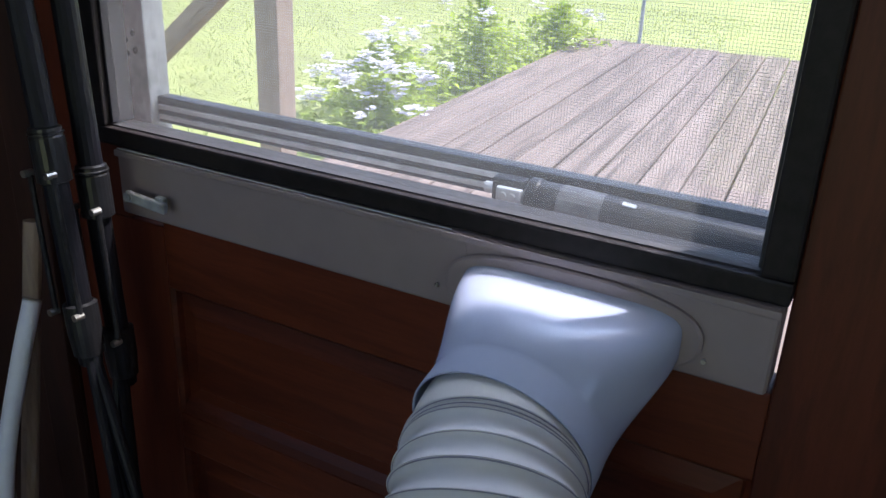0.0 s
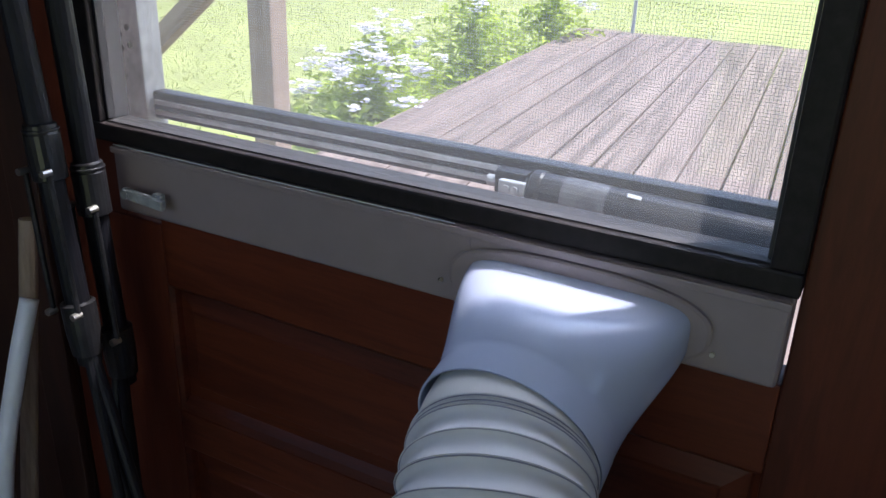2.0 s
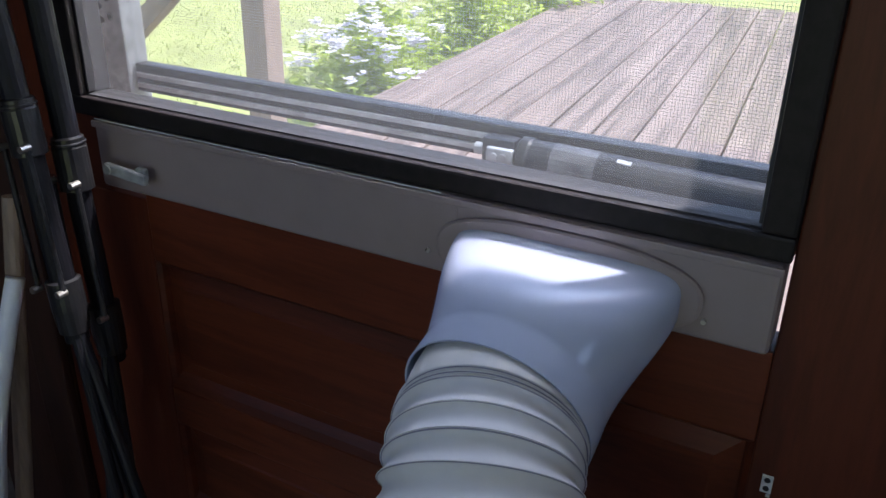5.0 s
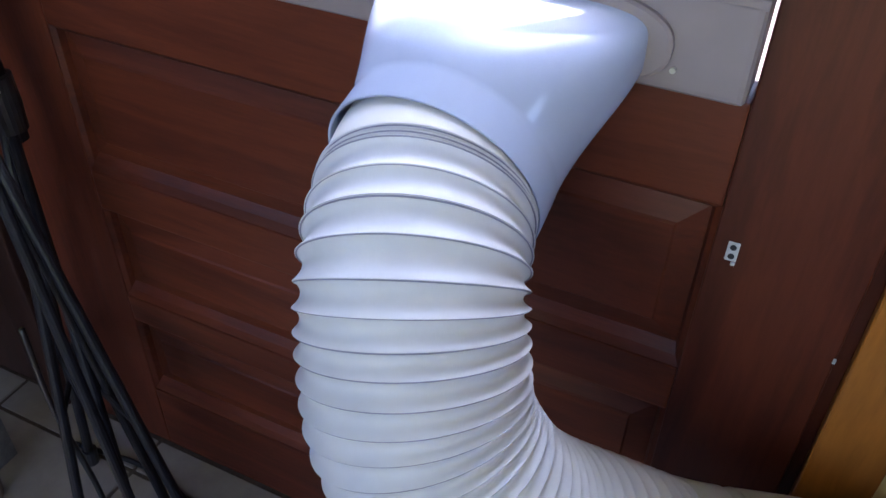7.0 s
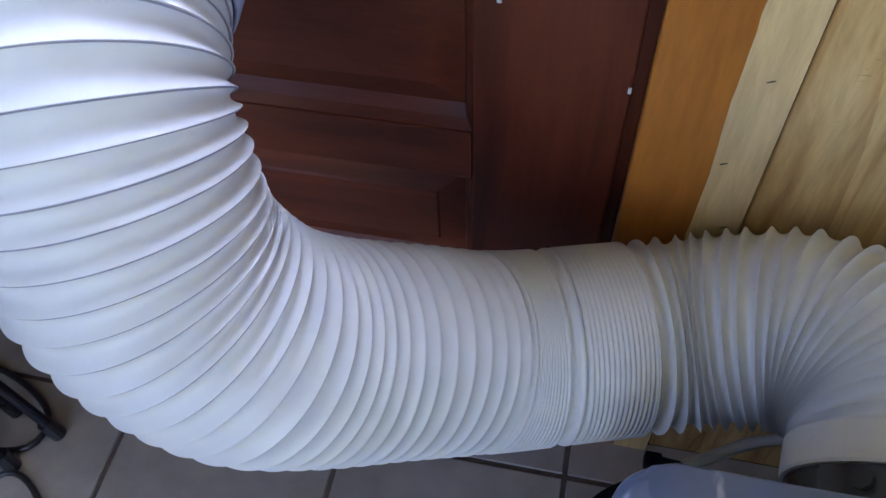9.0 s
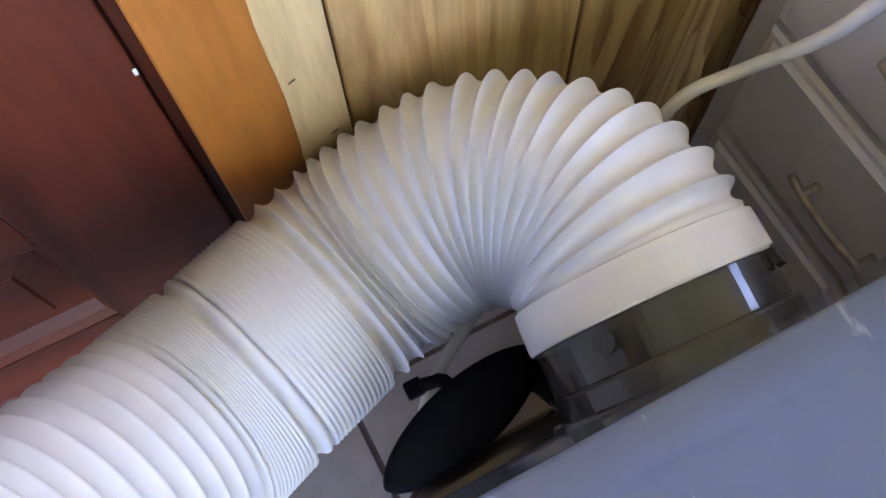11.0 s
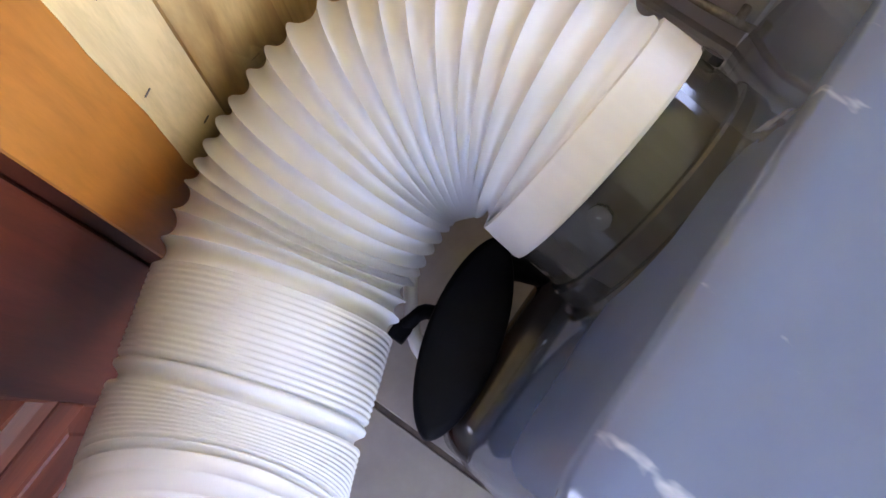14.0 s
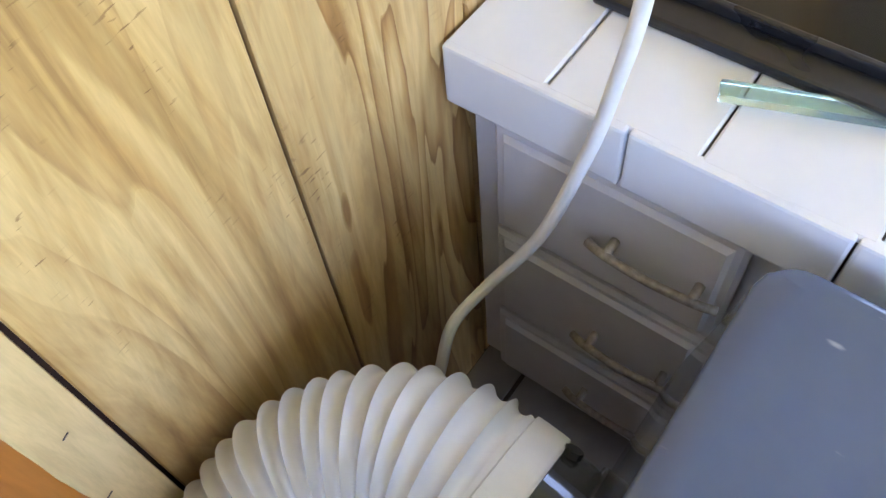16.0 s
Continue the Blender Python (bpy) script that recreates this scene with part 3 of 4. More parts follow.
def ridge_shade_ring(q):
    """A thin ring that paints the shade line along a ridge of the hanging stretch."""
    bm = bmesh.new()
    if q > 0:
        k = min(len(HLINE) - 15, max(14, round(q / HSTEP)))
        f = q / HSTEP - int(q / HSTEP)
        c, tan = HLINE[int(q / HSTEP)].lerp(HLINE[int(q / HSTEP) + 1], f), (HLINE[k + 14] - HLINE[k - 14]).normalized()
        a = tan.orthogonal().normalized()
        b = tan.cross(a)
        rr = float(np.interp(q, POS, RAD)) + 0.0002
        loops = []
        for t_ in range(72):
            ang = 2 * math.pi * t_ / 72
            out = a * math.cos(ang) + b * math.sin(ang)
            loops.append([bm.verts.new(c - HO + out * (rr + 0.0006 * math.cos(w)) + tan * 0.0008 * math.sin(w)) for w in (0.0, 1.57, 3.14, 4.71)])
        for p, n_ in zip(loops, loops[1:] + loops[:1]):
            for w in range(4):
                bm.faces.new((p[w], n_[w], n_[(w + 1) % 4], p[(w + 1) % 4]))
    bmesh.ops.recalc_face_normals(bm, faces=bm.faces)
    return bm


# lilac-grey colour stands for the shaded underside of each ridge
M_RIDGE_SHADE = plain("lilac_grey_ridge_shade", (0.27, 0.265, 0.33), 0.5)
for q in CREST:
    part("ridge_shade_ring", ridge_shade_ring(q), M_RIDGE_SHADE, hose, "thin lilac-grey ring painting the shade under a ridge", smooth=True)
part("hose_cuff", sweep(HOSE[:3], R - 0.0022, 72, False, 0.004, off=HO, positions=[0.034, 0.04, 0.048, 0.055, 0.0645, 0.066]), M_COLLAR, hose, "cream inner cuff", smooth=True)

C_DIR = Vector((-0.06, -0.96, -0.16)).normalized()
C0 = Vector((0.211, -0.195, 0.467))


def lathe(c0, d, prof, seg=80, off=(0, 0, 0)):
    bm = bmesh.new()
    d = Vector(d).normalized()
    a = d.orthogonal().normalized()
    b = d.cross(a)
    rings = [[bm.verts.new(Vector(c0) - Vector(off) + d * s_ + (a * math.cos(2 * math.pi * k / seg) + b * math.sin(2 * math.pi * k / seg)) * r) for k in range(seg)] for s_, r in prof]
    for p, q in zip(rings, rings[1:]):
        for k in range(seg):
            bm.faces.new((p[k], p[(k + 1) % seg], q[(k + 1) % seg], q[k]))
    bmesh.ops.recalc_face_normals(bm, faces=bm.faces)
    return bm


part("end_collar", lathe(C0, C_DIR, ((0.004, 0.070), (0.0, 0.0765), (0.001, 0.0792), (0.010, 0.0800), (0.026, 0.0806), (0.028, 0.0800), (0.028, 0.070)), off=HO), M_COLLAR, hose, "smooth cream end collar", smooth=False)

# ---- portable air conditioner ----
ac = thing("air_conditioner", (0.21, -0.48, 0.0), "glossy blue-grey plastic portable air conditioner on the floor", "air conditioner")
AO = (0.21, -0.48, 0.0)


def rounded_body(x0, x1, y0, y1, z0, z1, r_side, r_top, n_=10):
    """A body with rounded upright corners and a softly rounded top edge."""
    bm = bmesh.new()

    def outline(shrink):
        pts = []
        xa, xb, ya, yb = x0 + shrink, x1 - shrink, y0 + shrink, y1 - shrink
        r = max(0.004, r_side - shrink)
        for cx, cy, st in ((xb - r, yb - r, 0), (xa + r, yb - r, 90), (xa + r, ya + r, 180), (xb - r, ya + r, 270)):
            for k in range(n_ + 1):
                a = radians(st + 90 * k / n_)
                pts.append((cx + r * math.cos(a), cy + r * math.sin(a)))
        return pts

    levels = [(0.004, z0), (0.0, z0 + 0.006), (0.0, z1 - r_top)]
    for k in range(1, 13):
        a = radians(90 * k / 12)
        levels.append((r_top * (1 - math.cos(a)), z1 - r_top + r_top * math.sin(a)))
    rings = [[bm.verts.new((x - AO[0], y - AO[1], z)) for x, y in outline(s_)] for s_, z in levels]
    for a, b in zip(rings, rings[1:]):
        for k in range(len(a)):
            bm.faces.new((a[k], a[(k + 1) % len(a)], b[(k + 1) % len(a)], b[k]))
    bm.faces.new(rings[-1])
    bm.faces.new(rings[0][::-1])
    bmesh.ops.recalc_face_normals(bm, faces=bm.faces)
    return bm


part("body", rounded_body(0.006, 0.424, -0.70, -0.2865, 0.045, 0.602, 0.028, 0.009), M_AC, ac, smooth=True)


def shroud(x0, x1, prof, lean):
    """The sloping back of the unit: one profile in y and z drawn along x, with narrowed, softened ends."""
    bm = bmesh.new()
    rings = []
    for k, (u, pull) in enumerate(((0.0, 1.0), (0.012, 0.45), (0.03, 0.15), (0.06, 0.0), (0.5, 0.0), (0.94, 0.0), (0.97, 0.15), (0.988, 0.45), (1.0, 1.0))):
        x = x0 + (x1 - x0) * u
        rings.append([bm.verts.new((x - AO[0], y - lean * pull - AO[1], z - 0.3 * lean * pull)) for y, z in prof])
    for a, b in zip(rings, rings[1:]):
        for k in range(len(prof) - 1):
            bm.faces.new((a[k], a[k + 1], b[k + 1], b[k]))
    bm.faces.new(rings[0])
    bm.faces.new(rings[-1][::-1])
    bmesh.ops.recalc_face_normals(bm, faces=bm.faces)
    return bm


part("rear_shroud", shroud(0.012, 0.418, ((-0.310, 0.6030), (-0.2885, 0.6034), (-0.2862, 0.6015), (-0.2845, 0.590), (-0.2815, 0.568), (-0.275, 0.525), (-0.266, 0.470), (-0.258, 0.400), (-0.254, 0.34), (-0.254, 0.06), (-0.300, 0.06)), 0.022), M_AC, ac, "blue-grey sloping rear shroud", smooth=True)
M_SMOKYBROWN = plain("dark_smoky_plastic", (0.034, 0.026, 0.021), 0.16, vary=0.25, scale=24, bumpy=0.03, rvary=0.12)
part("rear_housing", rounded_body(0.016, 0.200, -0.30, -0.232, 0.045, 0.352, 0.030, 0.020), M_SMOKYBROWN, ac, "dark brown glossy rear housing", smooth=True)
part("base", box(0.03, 0.395, -0.67, -0.295, 0.03, 0.0445, 0.004, off=AO), M_BLACKPL, ac, "dark base tray")
for x in (0.06, 0.365):
    for y in (-0.64, -0.325):
        part("caster", rod((x - AO[0] - 0.01, y - AO[1], 0.015), (x - AO[0] + 0.01, y - AO[1], 0.015), 0.015, 16), M_BLACKPL, ac)
part("outlet_duct", lathe(C0, C_DIR, ((0.0285, 0.066), (0.0285, 0.0775), (0.056, 0.0775), (0.057, 0.0805), (0.059, 0.0815), (0.071, 0.0815), (0.072, 0.086), (0.100, 0.100)), off=AO), M_SMOKE, ac, "smoky translucent outlet adapter", smooth=False)
for k in range(4):
    a = radians(40 + 90 * k)
    c = C0 + C_DIR * 0.046
    part("outlet_tab", rod((c.x + 0.079 * math.cos(a) - AO[0], c.y - AO[1], c.z + 0.079 * math.sin(a)), (c.x + 0.084 * math.cos(a) - AO[0], c.y - AO[1], c.z + 0.084 * math.sin(a)), 0.007, 8), M_SMOKE, ac)

# ---- cabinet and counter ----
cab = thing("drawer_cabinet", (0.75, -0.45, 0.0), "white painted low cabinet with three drawers", "cabinet")
CO = (0.75, -0.45, 0.0)
part("body", box(0.476, 1.06, -0.95, -0.017, 0.06, 0.540, 0.003, off=CO), M_CAB, cab)
part("toe_kick", box(0.52, 1.06, -0.95, -0.017, 0.0, 0.0595, 0.001, off=CO), M_CAB, cab)


def drawer_front(z0, z1, y0=-0.270, y1=-0.046, x=0.476):
    bm = bmesh.new()
    prev = None
    for inset, dx in ((0.0, 0.0), (0.0, -0.010), (0.004, -0.014), (0.010, -0.014), (0.014, -0.019), (0.018, -0.019)):
        ring = [bm.verts.new((x + dx - CO[0], yy - CO[1], zz)) for yy, zz in ((y0 + inset, z0 + inset), (y1 - inset, z0 + inset), (y1 - inset, z1 - inset), (y0 + inset, z1 - inset))]
        if prev:
            for k in range(4):
                bm.faces.new((prev[k], prev[(k + 1) % 4], ring[(k + 1) % 4], ring[k]))
        prev = ring
    bm.faces.new(prev)
    bmesh.ops.recalc_face_normals(bm, faces=bm.faces)
    return bm


for z0, z1, zc, dy in ((0.384, 0.534, 0.466, -0.020), (0.222, 0.374, 0.293, -0.018), (0.072, 0.208, 0.150, -0.018)):
    d = part("drawer", drawer_front(z0, z1), M_CAB, cab)
    hb = sweep([(0.446 - CO[0], -0.130 + dy - CO[1], zc - 0.004), (0.440 - CO[0], -0.147 + dy - CO[1], zc), (0.437 - CO[0], -0.188 + dy - CO[1], zc + 0.001), (0.440 - CO[0], -0.229 + dy - CO[1], zc), (0.446 - CO[0], -0.246 + dy - CO[1], zc - 0.004)], 0.0042, 10)
    for yy in (-0.150, -0.226):
        join(hb, rod((0.459 - CO[0], yy + dy - CO[1], zc), (0.439 - CO[0], yy + dy - CO[1], zc), 0.0045, 10))
    part("handle", hb, M_HANDLE, d, "tarnished metal bar pull", smooth=True)
for z0, z1 in ((0.378, 0.528), (0.075, 0.362)):
    part("cabinet_door", drawer_front(z0, z1, -0.62, -0.31), M_CAB, cab)

counter = thing("tiled_counter", (0.75, -0.45, 0.541), "low counter topped with white glazed tiles", "counter")
KO = (0.75, -0.45, 0.541)
part("slab", box(0.462, 1.06, -0.97, -0.0065, 0.5405, 0.598, 0.002, off=KO), M_GROUT, counter, "dark grouted tile bed")
ys = [-0.0065, -0.095, -0.216, -0.337, -0.458, -0.579, -0.70, -0.821, -0.942]
for a, b in zip(ys, ys[1:]):
    for x0 in (0.456, 0.578, 0.700, 0.822, 0.944):
        part("tile", box(x0 + 0.001, x0 + 0.1205, b + 0.001, a - 0.001, 0.597, 0.605, 0.002, 1, off=KO), M_CTILE, counter)
ye = [-0.0065, -0.165, -0.325, -0.485, -0.645, -0.805, -0.965]
for a, b in zip(ye, ye[1:]):
    part("edge_tile", box(0.452, 0.463, b + 0.0009, a - 0.0009, 0.543, 0.6048, 0.003, 2, off=KO), M_CTILE, counter)

hob = thing("dark_glass_hob", (0.78, -0.45, 0.606), "black framed dark glass hob set on the counter", "hob")
part("glass_top", box(-0.195, 0.22, -0.46, 0.36, 0.0, 0.012, 0.002), M_SCREENDARK, hob)
part("rim", box(-0.232, -0.203, -0.47, 0.37, 0.0, 0.010, 0.003), M_BLACKPL, hob)
part("rim", box(-0.203, -0.196, -0.47, 0.37, 0.0, 0.018, 0.002), M_BLACKPL, hob)
sheet = thing("glass_sheet", (0.508, -0.203, 0.606), "thick clear glass strip with pale green edges", "glass")
part("sheet", box(0.0, 0.016, -0.40, 0.0, 0.0, 0.008, 0.002), M_GREENGLASS, sheet)
sheet.rotation_euler = (0, 0, radians(20))

cord = tagged(mesh_ob("extension_cable", sweep([(0.080, -0.240, 0.290), (0.068, -0.222, 0.300), (0.062, -0.190, 0.313), (0.092, -0.1595, 0.304), (0.1245, -0.139, 0.300), (0.160, -0.120, 0.300), (0.240, -0.097, 0.302), (0.295, -0.084, 0.312), (0.321, -0.080, 0.345), (0.345, -0.081, 0.40), (0.384, -0.093, 0.425), (0.415, -0.124, 0.49), (0.427, -0.150, 0.60), (0.433, -0.160, 0.667), (0.432, -0.170, 0.75), (0.42, -0.18, 0.95), (0.40, -0.18, 1.3), (0.40, -0.10, 1.6), (0.40, -0.008, 1.7)], 0.0055, 12, True, 0.008), M_CORD, True), "white rubber extension cable hanging behind the hose", "cable")


def oval_plate(cx, cy, cz, half, wide, thick, turn):
    """A pointed oval plate with rounded rims, its long axis turned about z."""
    bm = bmesh.new()
    rings = []
    for sc, dz in ((0.86, -1.0), (0.97, -0.8), (1.0, 0.0), (0.97, 0.7), (0.86, 1.0), (0.45, 1.15), (0.1, 1.2)):
        ring = []
        for k in range(44):
            a = 2 * math.pi * k / 44
            u, v = half * math.cos(a) * sc, wide * math.sin(a) * abs(math.sin(a)) ** 0.2 * sc
            ring.append(bm.verts.new((cx + u * math.cos(turn) - v * math.sin(turn) - AO[0], cy + u * math.sin(turn) + v * math.cos(turn) - AO[1], cz + dz * thick)))
        rings.append(ring)
    for p, q in zip(rings, rings[1:]):
        for k in range(44):
            bm.faces.new((p[k], p[(k + 1) % 44], q[(k + 1) % 44], q[k]))
    bm.faces.new(rings[-1])
    bm.faces.new(rings[0][::-1])
    bmesh.ops.recalc_face_normals(bm, faces=bm.faces)
    return bm


def on_ac(*pts):
    return [(x - AO[0], y - AO[1], z) for x, y, z in pts]


cable_hook = part("cable_hook", oval_plate(0.0845, -0.2125, 0.360, 0.075, 0.0265, 0.006, radians(15)), M_HOOK, ac, "black plastic oval cable hook", smooth=True)
hook_arm = sweep(on_ac((0.086, -0.208, 0.352), (0.087, -0.188, 0.350), (0.083, -0.178, 0.346), (0.074, -0.175, 0.341), (0.066, -0.172, 0.337)), 0.0055, 10)
join(hook_arm, box(0.056, 0.070, -0.179, -0.166, 0.331, 0.343, 0.002, off=AO))
part("hook_arm", hook_arm, M_HOOK, cable_hook, "short black hooked arm", smooth=True)
part("stem", sweep(on_ac((0.158, -0.243, 0.335), (0.153, -0.226, 0.344), (0.140, -0.208, 0.352), (0.110, -0.206, 0.357)), 0.0095, 12), M_HOOK, cable_hook, smooth=True)

# ---- tripod stands by the door ----


def tripod(name, hub, feet, top, label):
    st = thing(name, feet[0], label, "stand", "folded stands by the door")
    st.location = (hub[0], hub[1], 0)
    oo = Vector((hub[0], hub[1], 0))
    hubv = Vector(hub) - oo
    topv = Vector(top) - oo
    for f in feet:
        fv = Vector(f) - oo
        leg = part("leg", rod(fv + Vector((0, 0, 0.012)), hubv, 0.0068, 12), M_BLACK, st)
        join_bm = rod(fv, fv + (hubv - fv).normalized() * 0.03, 0.0105, 12)
        part("rubber_foot", join_bm, M_BLACKPL, leg)
        mid = fv.lerp(hubv, 0.35)
        part("brace", rod(mid, (hubv - Vector((0, 0, 0.05))).lerp(Vector((0, 0, 0.2)), 0.75), 0.004, 8), M_BLACK, st)
    up = (topv - hubv).normalized()
    side = up.cross(Vector((0, 1, 0))).normalized()
    part("pole", rod(hubv - up * 0.06, topv, 0.0135, 16), M_BLACK, st)
    part("hub", lathe(hubv - up * 0.05, up, ((0.0, 0.010), (0.002, 0.017), (0.030, 0.019), (0.064, 0.019), (0.066, 0.0145)), 24), M_BLACKPL, st)
    part("collar", lathe(hubv + up * 0.155, up, ((0.0, 0.0145), (0.002, 0.0185), (0.050, 0.0185), (0.052, 0.0172), (0.060, 0.0172), (0.062, 0.014)), 24), M_BLACKPL, st)
    part("collar_ring", lathe(hubv + up * 0.208, up, ((0.0, 0.0175), (0.0008, 0.0190), (0.0022, 0.0190), (0.003, 0.0175)), 24), M_STRUT, st, "worn metal ring")
    for d_ in (-1, 1):
        a = hubv + up * 0.168 + side * 0.019 * d_ + Vector((0, -0.015, 0))
        b = hubv + up * 0.008 + side * 0.021 * d_ + Vector((0, -0.017, 0))
        part("strut", rod(a, b, 0.0034, 8), M_STRUT, st, "bare metal strut")
        for c in (a, b):
            part("pin", rod(c + Vector((0, -0.0085, 0)), c + Vector((0, 0.003, 0)), 0.0042, 10), M_BRASS, st)
    return st


tripod("light_stand", (-0.842, -0.105, 0.692), [(-0.632, -0.135, 0.0), (-0.701, -0.116, 0.0), (-0.668, -0.187, 0.0)], (-0.920, -0.090, 1.35), "folded black metal tripod stand beside the door")
tripod("light_stand", (-0.842, -0.060, 0.64), [(-0.80, -0.19, 0.0), (-0.90, -0.08, 0.0), (-0.712, -0.170, 0.0)], (-0.892, -0.050, 1.35), "folded black metal tripod stand beside the door")

# ---- storm door outside ----
storm = thing("storm_door", (-0.5, 0.12, 0.0), "weathered aluminium storm door with insect screen", "door")
SO = (-0.5, 0.12, 0.0)
part("rail", box(-0.93, -0.10, 0.115, 0.135, 0.858, 0.893, 0.002, off=SO), M_CLOSER, storm, "dark lower rail")
for z in (0.864, 0.877):
    part("rail_strip", box(-0.925, -0.42, 0.111, 0.1149, z, z + 0.006, 0.001, off=SO), M_ALU, storm, "pale aluminium strip")
part("stile", box(-1.02, -0.932, 0.105, 0.140, 0.0, 2.0, 0.003, off=SO), M_STORM, storm, "chipped grey painted stile")
part("stile", box(-0.10, -0.02, 0.105, 0.140, 0.0, 2.0, 0.003, off=SO), M_STORM, storm, "chipped grey painted stile")
for hx, hz in ((-0.968, 0.985), (-0.966, 0.962), (-0.965, 0.945), (-0.952, 0.972), (-0.950, 0.95)):
    part("screw_hole", rod((hx + 0.5, -0.0162, hz), (hx + 0.5, -0.014, hz), 0.0042, 10), M_BLACKPL, storm, "dark empty screw hole")
closer = thing("door_closer", (-0.28, 0.10, 0.868), "dusty black pneumatic door closer tube", "door closer")
part("tube", rod((-0.108, 0, 0.002), (0.125, 0, -0.002), 0.019, 24), M_CLOSER, closer)
part("label_band", rod((-0.075, 0, 0.0015), (-0.03, 0, 0.0005), 0.0194, 24), M_CLEAR, closer)
part("rod", rod((-0.16, 0, 0.003), (-0.108, 0, 0.002), 0.006, 12), M_ALU, closer)
part("bracket", box(-0.15, -0.115, -0.008, 0.010, -0.022, 0.018, 0.003), M_CLOSER, closer)
part("end_cap", lathe((-0.112, 0, 0.002), (1, 0, -0.017), ((0.0, 0.006), (0.0, 0.0165), (0.003, 0.0200), (0.012, 0.0205), (0.015, 0.0195)), 28), M_BLACKPL, closer)
clip = box(-0.140, -0.112, -0.020, -0.012, -0.010, 0.012, 0.002)
join(clip, rod((-0.131, -0.0225, 0.004), (-0.131, -0.018, 0.004), 0.004, 10))
join(clip, rod((-0.121, -0.0225, 0.004), (-0.121, -0.018, 0.004), 0.004, 10))
part("clip", clip, M_ALU, closer, "scuffed aluminium rod clip")
part("latch_pin", rod((-0.128, -0.010, -0.012), (-0.118, -0.012, -0.030), 0.0045, 10), M_BLACKPL, closer)
chip = box(-0.007, 0.007, -0.0026, 0.0026, -0.0006, 0.0008, 0.0006, 1)
chip.transform(Matrix.Translation((-0.004, -0.0095, 0.0172)) @ Matrix.Rotation(radians(30), 4, "X") @ Matrix.Rotation(radians(6), 4, "Y"))
part("paint_chip", chip, M_ALU, closer, "flaked pale paint")

M_GREYB = plain("grey_fabric", (0.22, 0.21, 0.20), 0.8, vary=0.2, scale=90, bumpy=0.3)


def rounded_slab(width, height, thick):
    """An upright slab with a round top, standing along y."""
    bm = bmesh.new()
    pts = [(-width / 2, 0.0), (width / 2, 0.0)] + [(width / 2 * math.cos(radians(a)), height - width / 2 + width / 2 * math.sin(radians(a))) for a in range(0, 181, 12)]
    f0 = [bm.verts.new((-thick / 2, y, z)) for y, z in pts]
    f1 = [bm.verts.new((thick / 2, y, z)) for y, z in pts]
    bm.faces.new(f0)
    bm.faces.new(f1[::-1])
    for k in range(len(pts)):
        bm.faces.new((f0[k], f0[(k + 1) % len(pts)], f1[(k + 1) % len(pts)], f1[k]))
    bmesh.ops.recalc_face_normals(bm, faces=bm.faces)
    return bm


# stick leaning by the door
stick = thing("walking_stick", (-0.98, -0.14, 0.0), "wooden stick with a white grip leaning on the wall", "stick")
part("shaft", rod((0.0, -0.05, 0.0), (0.0, 0.085, 0.76), 0.011, 12), M_POST, stick)
part("grip", sweep([(0.012, -0.045, 0.30), (0.012, -0.01, 0.47), (0.012, 0.028, 0.585), (0.012, 0.060, 0.665)], 0.0115, 14), plain("blue_white_rubber", (0.84, 0.88, 0.95), 0.35, vary=0.04, scale=30), stick, "white rubber grip", smooth=True)

def floor_cable(pts):
    return tagged(mesh_ob("black_cable", sweep(pts, 0.0042, 8, True, 0.012), M_BLACKPL, True), "thin black cable lying on the floor tiles", "cable", "cables by the stands")


floor_cable([(-1.25, -0.24, 0.005), (-0.95, -0.20, 0.005), (-0.80, -0.235, 0.005), (-0.715, -0.235, 0.005), (-0.665, -0.195, 0.005), (-0.61, -0.225, 0.005), (-0.56, -0.30, 0.005), (-0.52, -0.42, 0.005)])
floor_cable([(-0.86, -0.125, 0.34), (-0.855, -0.13, 0.20), (-0.83, -0.13, 0.06), (-0.79, -0.15, 0.006), (-0.73, -0.175, 0.005), (-0.66, -0.16, 0.005), (-0.655, -0.115, 0.005), (-0.72, -0.075, 0.005), (-0.82, -0.055, 0.005), (-0.95, -0.07, 0.005)])
board = thing("grey_board", (-1.02, -0.17, 0.0), "grey rounded board with a pale wooden edge", "board")
part("face", rounded_slab(0.10, 0.43, 0.016), M_GREYB, board)
part("edge_strip", box(-0.012, 0.012, -0.060, -0.052, 0.0, 0.36, 0.002), M_PALE, board, "pale wooden edge strip")

# ---- outside ----
ground_bm = bmesh.new()
bmesh.ops.create_grid(ground_bm, x_segments=60, y_segments=60, size=120.0, matrix=Matrix.Translation((0, 0, -0.45)))
tagged(mesh_ob("ground", ground_bm, M_GRASS), "sunny green lawn", "lawn", kind="structure")
tagged(mesh_ob("house_footing", box(-1.40, 2.50, -3.05, 0.12, -0.6, -0.101, 0.0), M_BACKWALL), "plain footing under the house", "footing", kind="structure")
deck = thing("deck", (-1.0, 3.2, -0.1), "weathered grey-brown wooden plank deck", "deck", kind="structure")
bm_r = random.Random(2)
deck.rotation_euler = (0, 0, radians(4.8))
x = -1.62
while x < 2.5:
    w = 0.212 + bm_r.uniform(-0.008, 0.008)
    y1 = 4.42 + bm_r.uniform(-0.03, 0.03)
    part("plank", box(x + 0.005, x + w - 0.005, -3.0, y1, -0.04, bm_r.uniform(-0.004, 0.004), 0.004, 1), M_DECK, deck)
    x += w
tagged(mesh_ob("porch_post", box(-2.315, -2.205, 1.88, 1.98, -0.45, 2.6, 0.006), M_POST), "weathered square wooden porch post", "post")
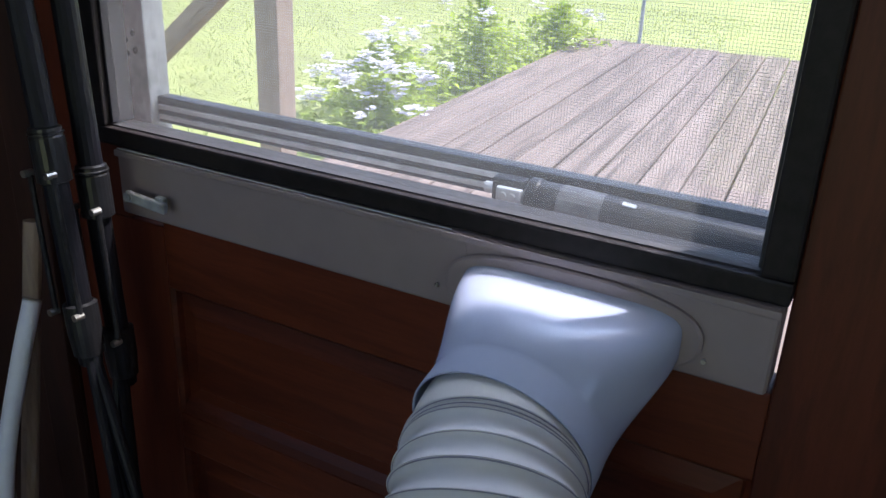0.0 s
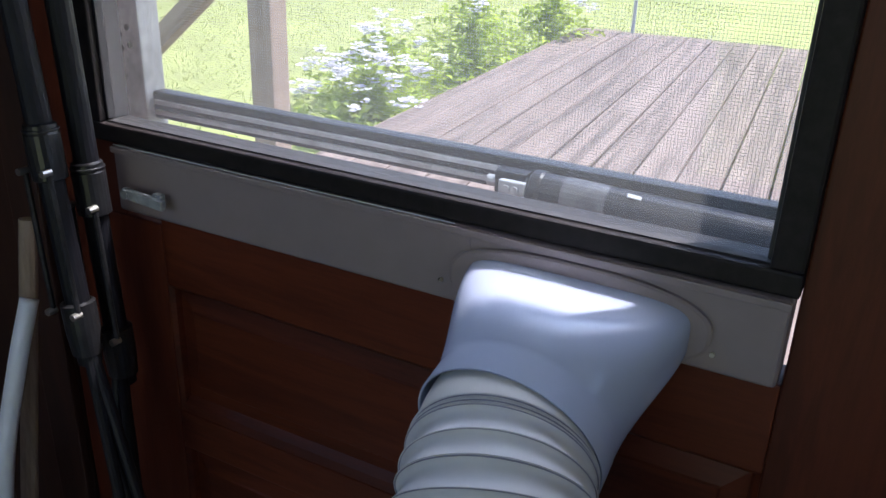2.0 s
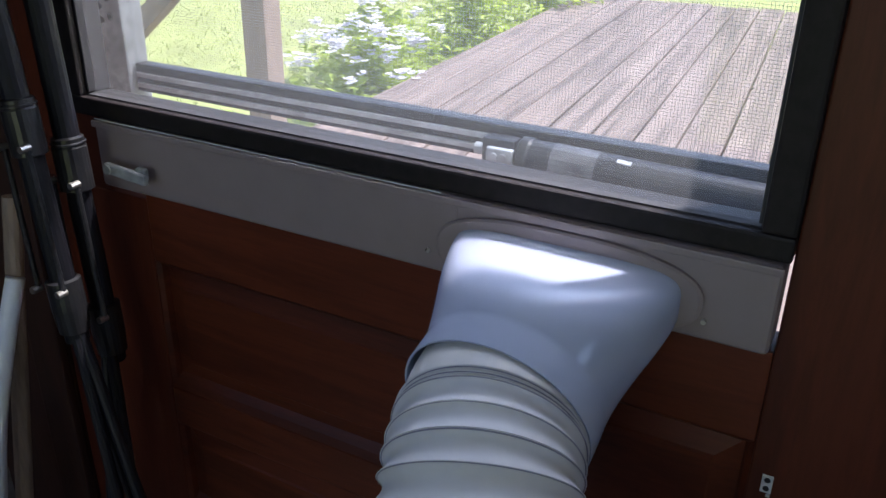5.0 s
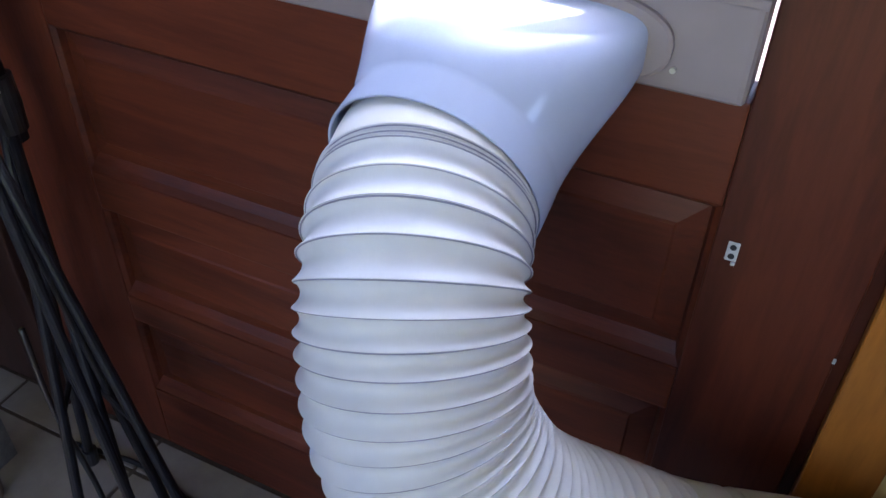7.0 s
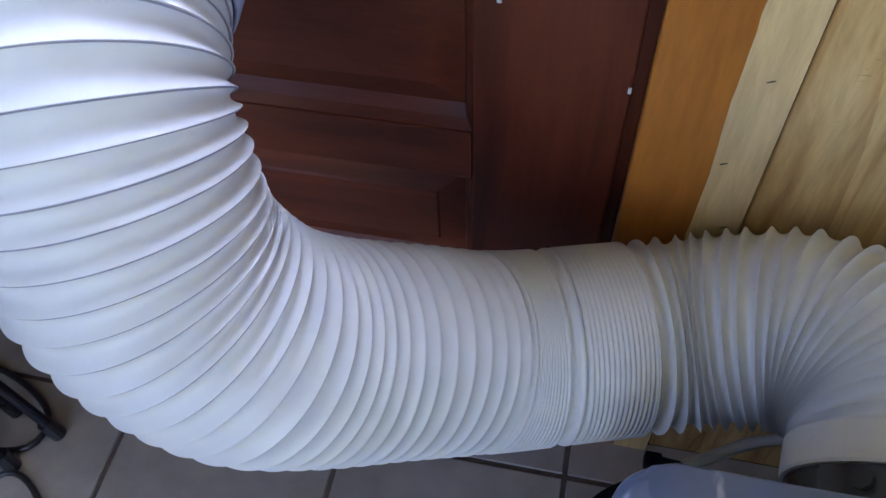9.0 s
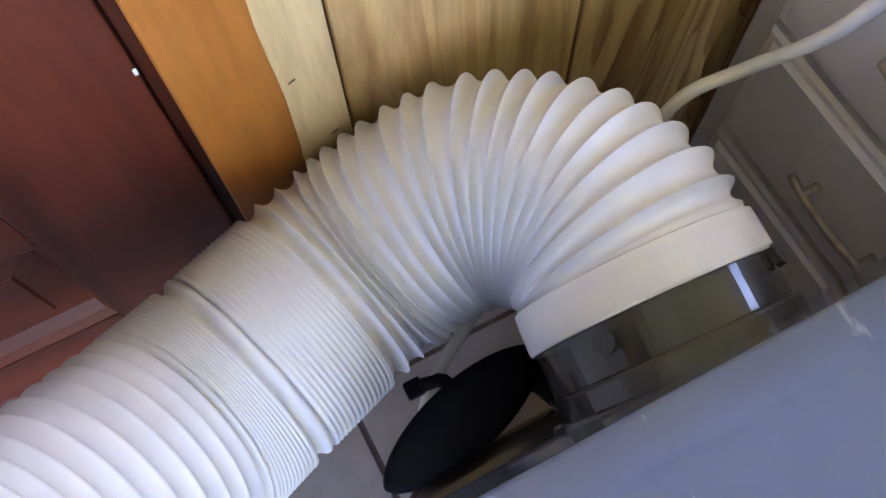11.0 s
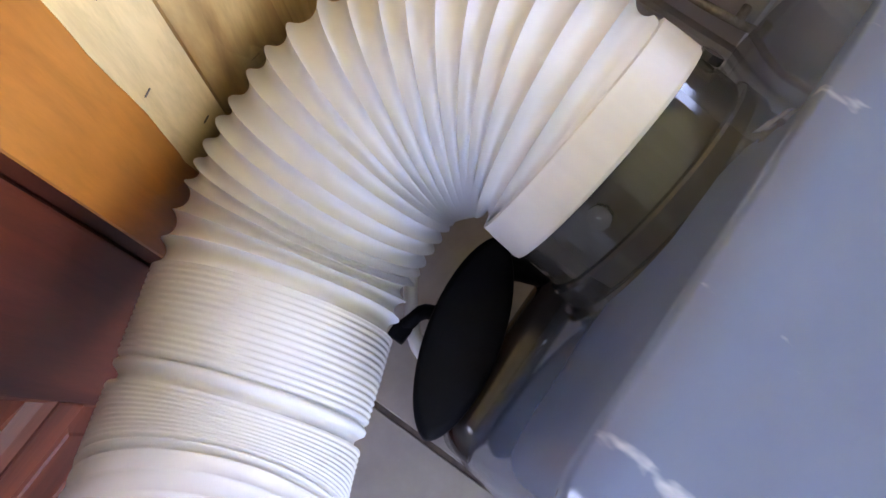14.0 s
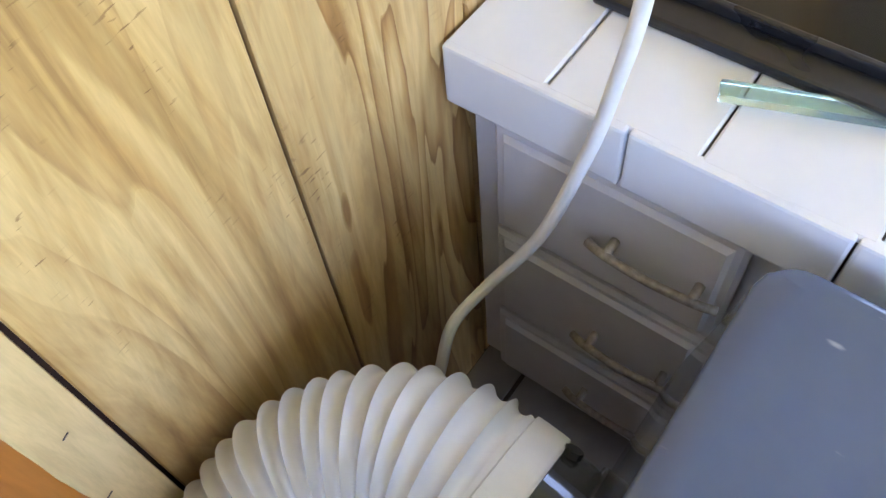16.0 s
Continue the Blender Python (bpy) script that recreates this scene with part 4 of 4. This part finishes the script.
tagged(mesh_ob("post_brace", box(-0.04, 0.04, -0.03, 0.03, -0.50, 0.48, 0.004), M_POST), "weathered diagonal wooden brace", "brace").matrix_world = pose(-2.70, 1.93, 0.625, 0, 51.8, 0)
tagged(mesh_ob("white_pole", rod((-2.44, 7.45, -0.1), (-2.44, 7.45, 1.6), 0.018, 12), M_JAMB), "thin white painted pole on the deck", "pole")


def leaf_mesh(name, count, spread, length, mat, seed, tall):
    """Many small bent blades in one clump."""
    r = random.Random(seed)
    bm = bmesh.new()
    for _ in range(count):
        a, d = r.uniform(0, 6.283), abs(r.gauss(0, 0.5)) * spread
        base = Vector((d * math.cos(a), d * math.sin(a), r.uniform(0, tall) * max(0.15, 1 - d / spread * 0.6)))
        dirv = Vector((r.gauss(0, 0.9), r.gauss(0, 0.9), 0.2 + 0.6 * r.random())).normalized()
        side = dirv.cross(Vector((r.gauss(0, 0.45), r.gauss(0, 0.45), 1.0))).normalized()
        ln = length * r.uniform(0.6, 1.3)
        wd = ln * 0.2
        mid = base + dirv * ln * 0.5
        tip = base + dirv * ln + Vector((0, 0, -0.25 * ln))
        v = [bm.verts.new(p) for p in (base, mid - side * wd, tip, mid + side * wd)]
        bm.faces.new(v)
    return mesh_ob(name, bm, mat)


def shrub(loc, spread, tall, seed, blooms, label):
    sh = thing("flowering_shrub", loc, label, "shrub", "shrubs by the deck")
    lv = leaf_mesh("leaves", 1500, spread, 0.100, M_LEAF, seed, tall)
    lv.parent = sh
    r = random.Random(seed + 50)
    bm = bmesh.new()
    for _ in range(blooms):
        a, d = r.uniform(0, 6.283), r.uniform(0.1, 0.95) * spread
        c = Vector((d * math.cos(a), d * math.sin(a), tall * (1.12 - 0.55 * d / spread) + r.uniform(-0.05, 0.10)))
        for _k in range(r.randint(6, 13)):
            q = c + Vector((r.gauss(0, 0.036), r.gauss(0, 0.036), r.gauss(0, 0.024)))
            for p in range(5):
                b = 2 * math.pi * p / 5 + r.random()
                e = Vector((math.cos(b), math.sin(b), 0.35)) * 0.034
                w = Vector((-math.sin(b), math.cos(b), 0)) * 0.016
                bm.faces.new([bm.verts.new(t_) for t_ in (q, q + e * 0.6 - w, q + e, q + e * 0.6 + w)])
    tagged(part("flowers", bm, M_PETAL, sh, "clusters of white-lilac petals"), kind="stuff")
    tagged(lv, kind="stuff")
    return sh


shrub((-3.15, 4.0, -0.45), 0.55, 0.50, 3, 26, "green shrub with clusters of white-lilac flowers")
shrub((-3.65, 4.9, -0.45), 0.60, 0.55, 8, 18, "green shrub with clusters of white-lilac flowers")
shrub((-3.45, 6.1, -0.45), 0.65, 0.80, 11, 5, "dense bright green shrub growing over the deck")
shrub((-3.05, 6.9, -0.45), 0.60, 0.75, 15, 4, "dense bright green shrub growing over the deck")
gr = random.Random(9)
bm = bmesh.new()
for _ in range(26000):
    gx, gy = gr.uniform(-13, -2.2), 0.4 + 13 * gr.random() ** 1.2
    base = Vector((gx, gy, -0.452))
    lean = Vector((gr.gauss(0, 0.03), gr.gauss(0, 0.03), gr.uniform(0.02, 0.055)))
    w = Vector((gr.gauss(0, 1), gr.gauss(0, 1), 0)).normalized() * 0.006
    bm.faces.new([bm.verts.new(p) for p in (base - w, base + w, base + lean)])
tagged(mesh_ob("grass", bm, M_BLADE), "short sunlit lawn grass", "grass", kind="stuff")

# ---- insect screen of the storm door ----
bm = bmesh.new()
SX0, SX1, SZ0, SZ1, PITCH, TH = -0.931, -0.101, 0.893, 1.62, 0.0032, 0.00013
k = 0
while SX0 + k * PITCH < SX1:
    xx = SX0 + k * PITCH + 0.5
    bm.faces.new([bm.verts.new(p) for p in ((xx - TH, 0.004, SZ0), (xx + TH, 0.004, SZ0), (xx + TH, 0.004, SZ1), (xx - TH, 0.004, SZ1))])
    k += 1
k = 0
while SZ0 + k * PITCH < SZ1:
    zz = SZ0 + k * PITCH
    bm.faces.new([bm.verts.new(p) for p in ((SX0 + 0.5, 0.0045, zz - TH), (SX1 + 0.5, 0.0045, zz - TH), (SX1 + 0.5, 0.0045, zz + TH), (SX0 + 0.5, 0.0045, zz + TH))])
    k += 1
M_MESH = plain("grey_screen_wire", (0.68, 0.69, 0.69), 0.5, 0.3)
part("insect_screen", bm, M_MESH, storm, "fine grey insect screen")

# ---- floor tiles ----
for ix in range(-5, 9):
    for iy in range(-11, 1):
        x0, y0 = 0.009 + ix * 0.281, -0.066 + iy * 0.281
        x1, y1 = min(x0 + 0.281, 2.398), min(y0 + 0.281, -0.001)
        if x1 - x0 < 0.02 or y1 - y0 < 0.02 or x0 < -1.4:
            continue
        x0 = max(x0, -1.299)
        part("floor_tile", box(x0 + 0.0032, x1 - 0.0032, max(y0, -2.949) + 0.0032, y1 - 0.0032, -0.006, 0.0, 0.0012, 1), M_FTILE, floor)
